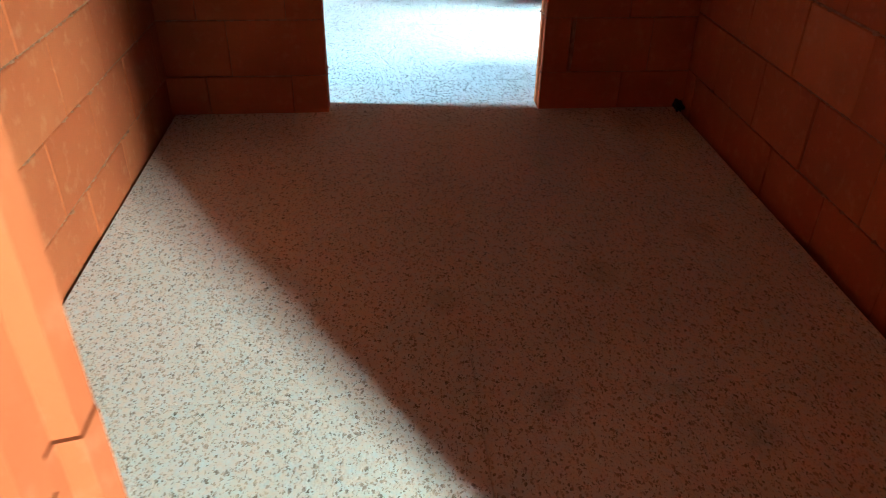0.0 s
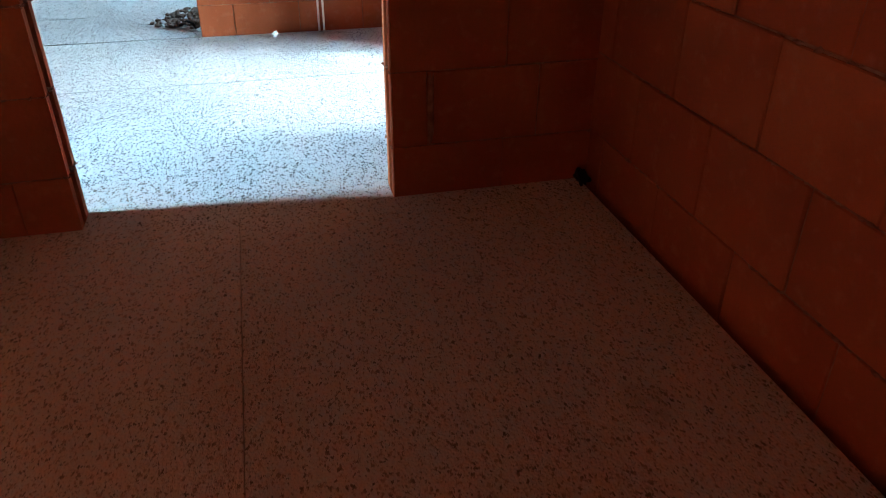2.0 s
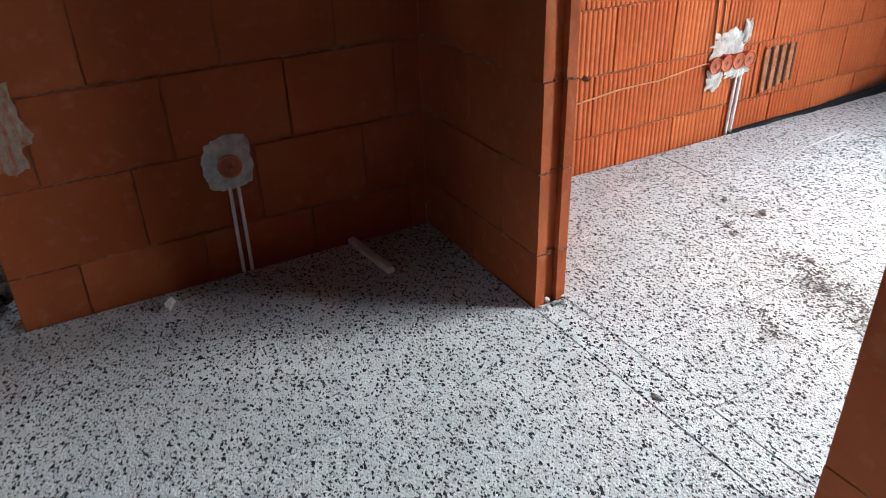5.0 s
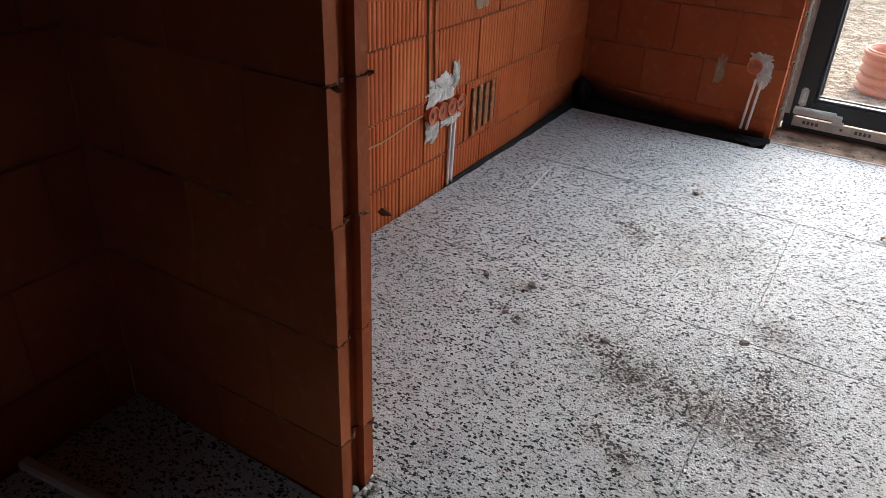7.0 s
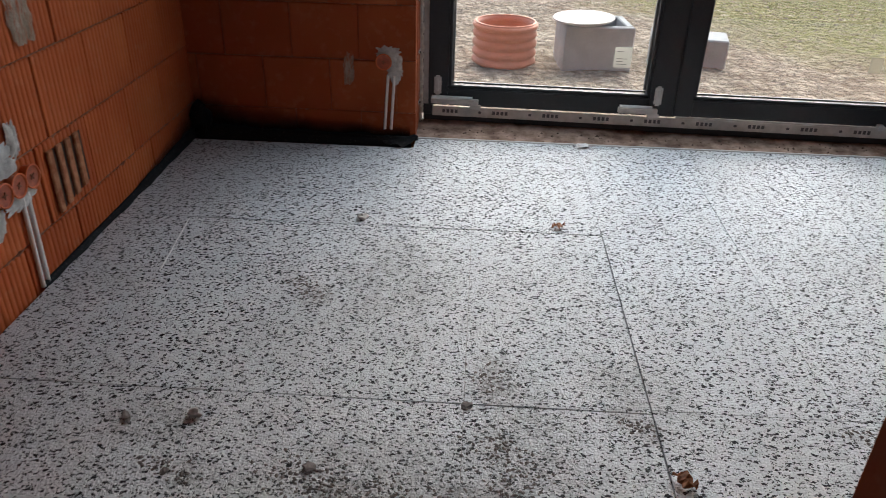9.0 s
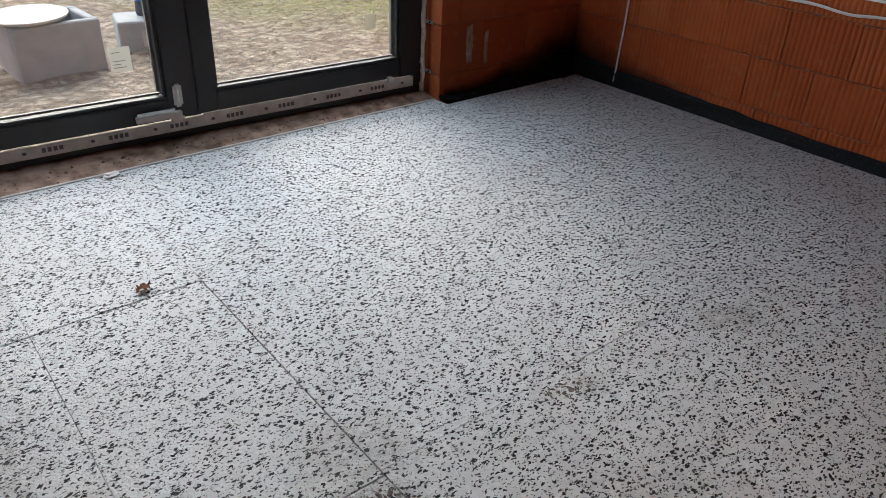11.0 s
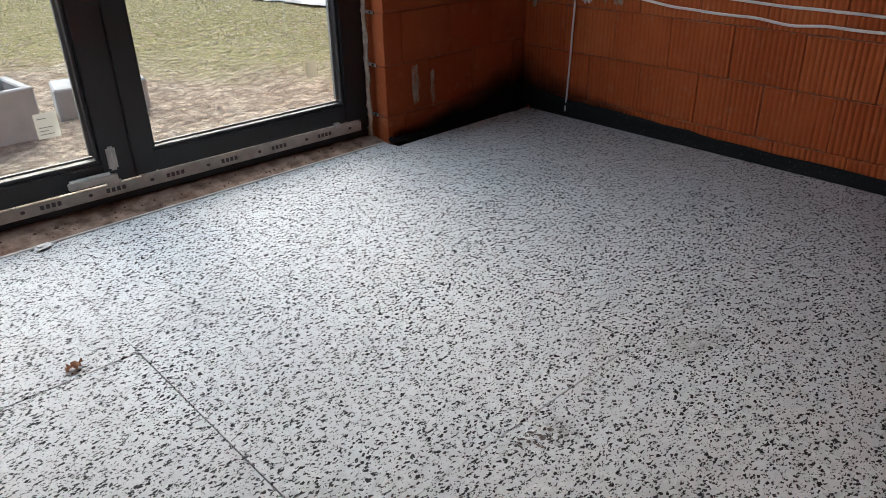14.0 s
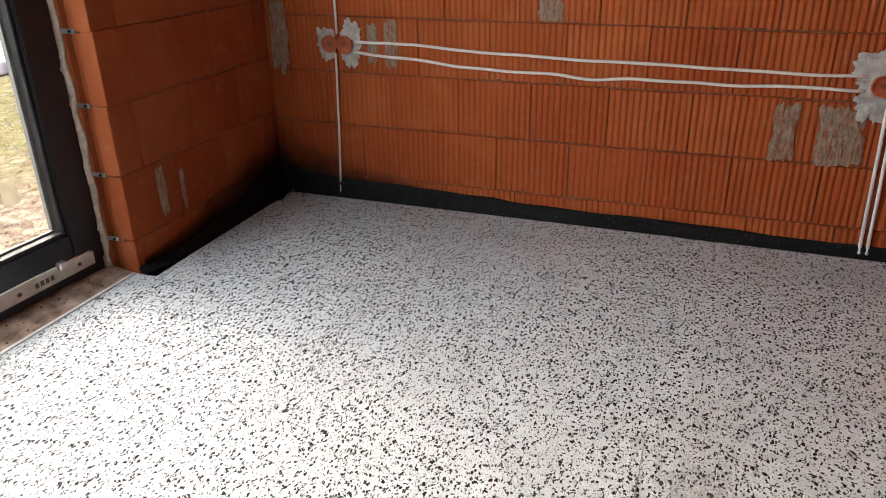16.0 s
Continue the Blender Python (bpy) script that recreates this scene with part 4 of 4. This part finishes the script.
DULL = patch_material()
daub("grey mortar patch filling a broken block", 2.471, 2.235, 0.45, -90, 0.085, 0.22, 71, DULL)
daub("grey mortar patch filling a broken block", 2.471, 2.045, 0.45, -90, 0.16, 0.22, 72, DULL)
daub("grey mortar smear between two blocks", 2.471, 3.80, 0.70, -90, 0.06, 0.20, 73, DULL)
daub("grey mortar smear between two blocks", 2.471, 3.885, 0.70, -90, 0.05, 0.16, 74, DULL)
daub("grey mortar patch high on the wall", 2.471, 3.12, 0.86, -90, 0.10, 0.09, 75, DULL)
daub("grey mortar smear in the corner", 2.471, 4.34, 0.72, -90, 0.09, 0.3, 76, DULL)
daub("rough mortar smear on the wall beside the window", 1.66, 4.406, 0.26, 0, 0.045, 0.2, 77, DULL)
daub("rough mortar smear on the wall beside the window", 1.775, 4.406, 0.23, 0, 0.025, 0.16, 78, DULL)
daub("grey mortar patch high on the wall", -2.016, 3.20, 0.80, 90, 0.12, 0.18, 79, DULL)
daub("grey mortar patch on the wall", -1.27, 4.406, 0.33, 0, 0.05, 0.14, 80, DULL)
daub("grey mortar at the end of the wall", -1.966, 0.055, 0.62, 90, 0.16, 0.26, 81, DULL)

for z, h in ((0.295, 0.225), (0.785, 0.225)):
    daub("dark mortar filling an upright joint", 0.3375, 0.785, z, 90, 0.022, h, int(z * 100), MORTAR)
# black lump put in for a dark hole at the foot of the wall
scrap = part("sheet_scrap", lump(0.028, 91, (1.3, 0.7, 0.8), 3, 1.0), MEMBRANE, at=pose(0.362, 1.315, 0.012), smooth=True)
tagged(scrap, "black lump standing in for a dark hole in the corner", "sheet scrap")

# broken block on the west wall: open chambers beside the sockets
TAN = plaster_material("broken_clay", rgb(0.30, 0.105, 0.045), rgb(0.46, 0.215, 0.11), 40.0)
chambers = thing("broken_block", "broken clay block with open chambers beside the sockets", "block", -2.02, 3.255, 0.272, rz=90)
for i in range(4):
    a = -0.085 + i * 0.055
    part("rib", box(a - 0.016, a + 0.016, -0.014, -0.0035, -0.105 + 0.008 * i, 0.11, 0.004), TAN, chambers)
    # near-black strips paint the shade inside the open chambers
    part("chamber", box(a + 0.016, a + 0.039, -0.0045, -0.0035, -0.10 + 0.008 * i, 0.105), CHAMBER_SHADE, chambers, "dark strip for the shade in an open chamber")


# ---- loose bits on the floor ----
def leaf(label, x, y, size, seed, rz):
    bm = bmesh.new()
    rnd = random.Random(seed)
    mid = [bm.verts.new((size * (f - 0.5), 0, 0.004 + 0.35 * size * math.sin(f * 3.1) * 0.6)) for f in [i / 8 for i in range(9)]]
    for side in (-1, 1):
        edge = []
        for i in range(9):
            f = i / 8
            w = size * 0.36 * math.sin(math.pi * min(1, f * 1.05)) * (0.7 + 0.5 * (i % 2)) + 0.001
            edge.append(bm.verts.new((size * (f - 0.5), side * w, 0.003 + rnd.uniform(0.0, 0.35) * size)))
        for i in range(8):
            bm.faces.new((mid[i], mid[i + 1], edge[i + 1], edge[i]) if side > 0 else (mid[i + 1], mid[i], edge[i], edge[i + 1]))
    bmesh.ops.solidify(bm, geom=bm.faces[:], thickness=0.0012)
    return tagged(part("dry_leaf", bm, LEAF, at=pose(x, y, 0.0, 0, 0, rz), smooth=False), label, "leaf", group="dry leaves on the floor")


leaf("curled brown dry leaf on the floor boards", -0.345, 3.545, 0.055, 1, 25)
leaf("crumpled brown dry leaf on the floor boards", -0.16, 2.30, 0.062, 2, 140)
leaf("small brown dry leaf on the floor boards", 0.0, 1.62, 0.045, 3, 60)


def crumb(name, label, category, x, y, size, seed, mat, squash=(1, 1, 0.6), rz=0):
    bm = lump(size, seed, squash, 2, 0.7)
    low = min(v.co.z for v in bm.verts)
    return tagged(part(name, bm, mat, at=pose(x, y, -low - 0.001, 0, 0, rz)), label, category, group="crumbs on the floor")


crumb("stone", "small grey stone on the floor boards", "stone", -1.084, 3.545, 0.020, 1, CHIP)
crumb("mortar_crumb", "grey mortar crumb with a pale top on the boards", "crumb", -1.335, 2.43, 0.015, 2, CHIP, (1.2, 1, 0.7))
crumb("mortar_crumb", "dark mud crumb on the floor boards", "crumb", -1.50, 2.41, 0.016, 3, CRUMB, (1.4, 0.7, 0.25), 120)
crumb("mortar_crumb", "dark mud crumb on the floor boards", "crumb", -1.016, 2.28, 0.015, 4, CRUMB, (1, 1, 0.3))
crumb("mortar_crumb", "dark mud crumb on the floor boards", "crumb", -0.66, 2.52, 0.015, 5, CRUMB, (1, 1, 0.3))
crumb("mortar_crumb", "dark mud crumb on the floor boards", "crumb", -1.34, 2.245, 0.011, 6, CRUMB, (1, 1, 0.3))
crumb("plaster_flake", "pale plaster flake beside the window sill", "flake", -0.165, 4.40, 0.026, 7, STICKER, (1.3, 0.8, 0.35), 20)
crumb("plaster_flake", "white foam crumb on the hall floor", "flake", -1.86, 0.38, 0.017, 8, STICKER, (1, 1, 0.9))
crumb("mortar_crumb", "dark mud crumb on the hall floor boards", "crumb", -0.77, 1.37, 0.013, 9, CRUMB, (1.4, 0.8, 0.25))
for i in range(7):
    crumb("foam_crumb", "broken foam crumb at the foot of the wall end", "crumb", -1.26 + 0.02 * math.sin(i * 2.1), 1.36 + i * 0.018, 0.006 + 0.003 * (i % 3), 20 + i, STICKER if i % 2 else CHIP)
stick = part("foam_strip", box(-0.14, 0.14, -0.015, 0.015, 0, 0.024, 0.006), STICKER, at=pose(-1.82, 1.045, 0.0, 0, 0, 6))
tagged(stick, "pale narrow strip of foam lying on the boards", "strip")


def torn_sheet(label, x, y, rz, wide, deep, seed):
    """A torn corner of black sheet that curls up off the floor."""
    bm = bmesh.new()
    rows = []
    for i in range(11):
        f = i / 10
        reach = deep * (1 - 0.75 * abs(f - 0.45) * 2) * (1 + 0.35 * noise.noise(Vector((f * 6, seed, 0))))
        rows.append([bm.verts.new((wide * (f - 0.5), -reach * k / 5, 0.004 + 0.030 * abs(noise.noise(Vector((f * 4, k * 0.55, seed)))) + 0.018 * (1 - k / 5) ** 2)) for k in range(6)])
    for a, b in zip(rows, rows[1:]):
        for k in range(5):
            bm.faces.new((a[k], b[k], b[k + 1], a[k + 1]))
    bmesh.ops.solidify(bm, geom=bm.faces[:], thickness=0.002)
    return tagged(part("sheet_scrap", bm, MEMBRANE, at=pose(x, y, 0.0, 0, 0, rz), smooth=True), label, "sheet scrap", group="torn black sheet")


torn_sheet("torn black sheet curling beside the window corner", -1.03, 4.385, 10, 0.17, 0.11, 3)
torn_sheet("torn black sheet curling beside the window corner", 1.54, 4.395, -8, 0.15, 0.07, 7)
torn_sheet("torn black sheet lying in the room corner", 2.35, 4.39, -30, 0.2, 0.10, 12)
fold = part("sheet_scrap", lump(0.05, 17, (0.8, 0.9, 1.7), 3, 0.8), MEMBRANE, at=pose(-1.975, 4.355, 0.075), smooth=True)
tagged(fold, "black sheet folded up in the room corner", "sheet scrap", group="torn black sheet")
# raised pale strip drawn for the white edge of this joint
scuff = part("foam_splinter", box(-0.0022, 0.0022, -0.19, 0.19, 0.0, 0.003, 0.0006), STICKER, at=pose(-1.71, 3.29, 0.0, 0, 0, 6))
tagged(scuff, "thin pale strip along a board joint", "splinter")
# wedge shape and dark colour also stand for the wall end's cast shadow
heap_mesh = bmesh.new()
heap_rnd = random.Random(33)
for i in range(170):
    bm = lump(heap_rnd.uniform(0.005, 0.022), i + 0.5, (1.3, 1.0, 0.6), 1, 0.8)
    f, g = heap_rnd.random() ** 1.5, heap_rnd.random() ** 1.4
    spot = Vector((-2.13 - 0.62 * f - 0.16 * g * (1 - f), -0.05 - 0.32 * g * (1 - 0.6 * f) + heap_rnd.gauss(0, 0.012), 0.004 + heap_rnd.random() * 0.05 * (1 - f) * (1 - g)))
    for v in bm.verts:
        v.co += spot
    me = bpy.data.meshes.new("tmp")
    bm.to_mesh(me)
    bm.free()
    heap_mesh.from_mesh(me)
    bpy.data.meshes.remove(me)
heap = part("rubble", heap_mesh, RUBBLE)
tagged(heap, "rubble at the hall wall end, darkened for its cast shadow", "rubble")
coil = part("pipe_end", tube([(-2.24, -0.17, 0.01), (-2.22, -0.12, 0.035), (-2.18, -0.09, 0.035), (-2.15, -0.07, 0.008)], 0.008), MEMBRANE, smooth=True)
tagged(coil, "black pipe end sticking out of the floor", "pipe")

ledge_dirt = bmesh.new()
dirt_rnd = random.Random(41)
for i in range(150):
    x, y = dirt_rnd.uniform(-0.93, 1.45), 4.44 + 0.10 * dirt_rnd.random() ** 0.7
    q = dirt_rnd.uniform(0.002, 0.007) * (1.8 if dirt_rnd.random() < 0.08 else 1.0)
    z = 0.030 * (y - 4.427) / 0.213 - 0.004
    ring = [ledge_dirt.verts.new((x + q * dirt_rnd.uniform(0.7, 1.5) * math.cos(k * 1.257), y + q * dirt_rnd.uniform(0.6, 1.2) * math.sin(k * 1.257), z)) for k in range(5)]
    tip = ledge_dirt.verts.new((x, y, z + 0.004 + q * 0.6))
    for k in range(5):
        ledge_dirt.faces.new((ring[k], ring[(k + 1) % 5], tip))
tagged(part("ledge_dirt", ledge_dirt, RUBBLE), "dark crumbs of dirt along the window ledge", "dirt", kind="stuff")
mud = bmesh.new()
mud_rnd = random.Random(5)
for ax, ay, bx, by, wide in STROKES:
    for i in range(int(560 * (math.hypot(bx - ax, by - ay) + wide) * (wide / 0.05 + 0.4))):
        f = mud_rnd.random()
        x, y = ax + (bx - ax) * f + mud_rnd.gauss(0, wide * 0.85), ay + (by - ay) * f + mud_rnd.gauss(0, wide * 0.7)
        s, a = mud_rnd.uniform(0.0015, 0.0055), mud_rnd.uniform(0, 6.3)
        c, e = math.cos(a) * s, math.sin(a) * s
        base = [mud.verts.new(p) for p in ((x + c * 1.6, y + e * 1.6, 0.0003), (x - e, y + c, 0.0003), (x - c * 1.4, y - e * 1.4, 0.0003), (x + e, y - c, 0.0003))]
        tip = mud.verts.new((x + c * 0.5, y + e * 0.5, s * 0.7))
        for k in range(4):
            mud.faces.new((base[k], base[(k + 1) % 4], tip))
tagged(part("mud_crumbs", mud, CRUMB), "grey-brown trodden mud crumbs on the boards", "dirt", kind="stuff")


# ---- outside ----
GZ = -0.09


def ground_height(x, y):
    h = 0.035 * noise.noise(Vector((x * 0.9, y * 0.9, 2))) + 0.022 * noise.noise(Vector((x * 3.1, y * 3.1, 7))) + 0.016 * noise.noise(Vector((x * 8, y * 8, 4)))
    return GZ + h * min(1.0, max(0.0, (y - 4.8) / 0.6))


ground_mesh = bmesh.new()
gx = [-400, -60, -12] + [-5 + 0.1 * i for i in range(131)] + [14, 60, 400]
gy = [-400, -60, -8] + [4.8 + 0.1 * i for i in range(91)] + [20, 60, 400]
gv = [[ground_mesh.verts.new((x, y, ground_height(x, y) if -5 <= x <= 8 and 4.8 <= y <= 13.8 else (GZ if y > 4 else -0.26))) for x in gx] for y in gy]
for j in range(len(gy) - 1):
    for i in range(len(gx) - 1):
        ground_mesh.faces.new((gv[j][i], gv[j][i + 1], gv[j + 1][i + 1], gv[j + 1][i]))
tagged(part("ground", ground_mesh, SOIL, smooth=True), "bare sandy soil with stones and thin grass", "ground", kind="structure")

# corrugated pipe
pipe = thing("corrugated_pipe", "short orange corrugated drain pipe standing on the soil", "pipe", -0.50, 6.30, GZ - 0.02)
profile = []
z = 0.0
while z < 0.20:
    profile += [(0.205, z), (0.222, z + 0.012), (0.226, z + 0.026), (0.222, z + 0.040), (0.205, z + 0.052)]
    z += 0.062
profile += [(0.222, z + 0.004), (0.228, z + 0.02), (0.222, z + 0.036), (0.198, z + 0.036), (0.192, z), (0.192, 0.0)]
part("pipe_wall", lathe(profile, 48), PIPE, pipe, smooth=True)
part("socket_lip", lathe([(0.199, z + 0.03), (0.212, z + 0.03), (0.212, z + 0.046), (0.199, z + 0.046), (0.199, z + 0.03)], 48), PIPE, pipe, smooth=True)
part("moulded_label", box(-0.05, 0.05, -0.232, -0.226, 0.092, 0.108, 0.002), PIPE, pipe, "moulded mark on the pipe")

# concrete basin with its lid
basin = thing("concrete_basin", "grey concrete shaft box with a pale lid lying on it", "concrete box", 0.115, 6.31, GZ - 0.02, rz=4)
hollow = bmesh.new()
bh = 0.31
box(-0.235, 0.235, -0.20, -0.15, 0, bh, 0.008, hollow)
box(-0.235, 0.235, 0.15, 0.20, 0, bh, 0.008, hollow)
box(-0.235, -0.185, -0.152, 0.152, 0, bh, 0.008, hollow)
box(0.185, 0.235, -0.152, 0.152, 0, bh, 0.008, hollow)
box(-0.19, 0.19, -0.155, 0.155, 0, 0.04, 0, hollow)
part("shell", hollow, GREYBOX, basin)
lid = part("round_lid", lathe([(0.001, 0.0), (0.17, 0.0), (0.205, 0.012), (0.212, 0.022), (0.205, 0.028), (0.19, 0.020), (0.16, 0.014), (0.001, 0.016)], 40), LID, at=pose(0.03, 6.28, GZ + 0.295, 1.5, -2, 0), smooth=True)
tagged(lid, "pale round plastic lid lying on the concrete box", "lid")


def kerb_block(label, x, y, w, d, h, rz, hole):
    t = thing("concrete_block", label, "concrete block", x, y, GZ - 0.05, "concrete blocks outside", rz=rz)
    bm = bmesh.new()
    if hole:
        k = 0.045
        box(-w / 2, w / 2, -d / 2, -d / 2 + k, 0, h, 0.006, bm)
        box(-w / 2, w / 2, d / 2 - k, d / 2, 0, h, 0.006, bm)
        box(-w / 2, -w / 2 + k, -d / 2 + k, d / 2 - k, 0, h, 0.006, bm)
        box(w / 2 - k, w / 2, -d / 2 + k, d / 2 - k, 0, h, 0.006, bm)
        box(-w / 2 + k, w / 2 - k, -d / 2 + k, d / 2 - k, 0, 0.05, 0, bm)
    else:
        box(-w / 2, w / 2, -d / 2, d / 2, 0, h, 0.01, bm)
    part("body", bm, GREYBOX, t)
    part("paint_mark", box(-w * 0.24, -w * 0.19, -d / 2 - 0.003, -d / 2 + 0.001, h * 0.35, h * 0.8), FILM, t, "pale printed mark")
    # flat dark plate paints the shade of the slot; nothing is cut out
    part("recess", box(-w * 0.12, w * 0.16, -d / 2 - 0.002, -d / 2 + 0.004, h * 0.16, h * 0.84, 0.001), SHADE, t, "dark plate for the shade in a side slot")
    return t


kerb_block("grey concrete block with a dark slot on the soil", 0.815, 6.475, 0.53, 0.30, 0.24, -12, False)
bottle = thing("plastic_bottle", "blue plastic bottle standing on a concrete block", "bottle", 0.765, 6.53, GZ + 0.189)
bottle.scale = (1.35, 1.35, 1.35)
part("bottle_body", lathe([(0.001, 0.0), (0.042, 0.0), (0.047, 0.01), (0.046, 0.06), (0.041, 0.07), (0.046, 0.08), (0.046, 0.16), (0.036, 0.20), (0.016, 0.225), (0.015, 0.245)], 24), BLUE, bottle, smooth=True)
part("bottle_foot", lathe([(0.0475, 0.002), (0.0485, 0.012), (0.0475, 0.06), (0.0455, 0.066)], 24), SHADE, bottle, "dark grey foot", smooth=True)
part("bottle_cap", lathe([(0.018, 0.235), (0.018, 0.262), (0.001, 0.262)], 18), LID, bottle)

# sheet of tarp
sheet = bmesh.new()
cols, rows_n = 44, 22
tv = []
for j in range(rows_n):
    row = []
    for i in range(cols):
        y = 8.6 + 2.9 * i / (cols - 1) + 0.10 * noise.noise(Vector((i * 0.35, j * 0.3, 8)))
        x = 4.25 - 0.24 * (y - 8.5) + 1.6 * j / (rows_n - 1) + 0.08 * noise.noise(Vector((i * 0.4, j * 0.4, 1)))
        h = 0.03 + 0.16 * abs(noise.noise(Vector((x * 4, y * 3, 3)))) + 0.06 * abs(noise.noise(Vector((x * 11, y * 7, 6)))) + 0.10 * math.sin(math.pi * j / (rows_n - 1)) * math.sin(math.pi * i / (cols - 1))
        edge = min(i, cols - 1 - i, j, rows_n - 1 - j)
        row.append(sheet.verts.new((x, y, GZ + (h if edge else 0.02))))
    tv.append(row)
for j in range(rows_n - 1):
    for i in range(cols - 1):
        sheet.faces.new((tv[j][i], tv[j + 1][i], tv[j + 1][i + 1], tv[j][i + 1]))
tagged(part("tarp", sheet, TARP, smooth=True), "crumpled white plastic tarp lying on the grass", "tarp")

# thin grass
blades = bmesh.new()
gr = random.Random(8)
count = 0
while count < 16000:
    x, y = gr.uniform(0.2, 6.5), gr.uniform(6.3, 12.5)
    grown = 0.45 * (x - 0.5) + 0.35 * (y - 7.0) + 1.2 * noise.noise(Vector((x * 0.9, y * 0.9, 5)))
    if grown < 0.45 + gr.random() * 0.9:
        continue
    z = ground_height(x, y) - 0.004
    a, h, w = gr.uniform(0, 6.3), gr.uniform(0.015, 0.045), gr.uniform(0.0015, 0.0035)
    lean = gr.uniform(0.3, 1.1) * h
    c, e = math.cos(a), math.sin(a)
    blades.faces.new((blades.verts.new((x - e * w, y + c * w, z)), blades.verts.new((x + e * w, y - c * w, z)), blades.verts.new((x + c * lean, y + e * lean, z + h))))
    count += 1
tagged(part("grass", blades, GRASS), "short patchy yellow-green grass", "grass", kind="stuff")

# stones on the soil
stones = bmesh.new()
sr = random.Random(12)
for i in range(1700):
    x, y, s = sr.uniform(-3.0, 5.0), sr.uniform(4.95, 9.5), sr.uniform(0.005, 0.022)
    z = ground_height(x, y)
    ring = [stones.verts.new((x + s * sr.uniform(0.7, 1.3) * math.cos(k * 1.05), y + s * sr.uniform(0.7, 1.3) * math.sin(k * 1.05), z - 0.003)) for k in range(6)]
    tip = stones.verts.new((x + sr.uniform(-0.3, 0.3) * s, y, z + s * sr.uniform(0.4, 0.8)))
    for k in range(6):
        stones.faces.new((ring[k], ring[(k + 1) % 6], tip))
tagged(part("stones", stones, CLOD), "small stones and clods on the sandy soil", "stones", kind="stuff")
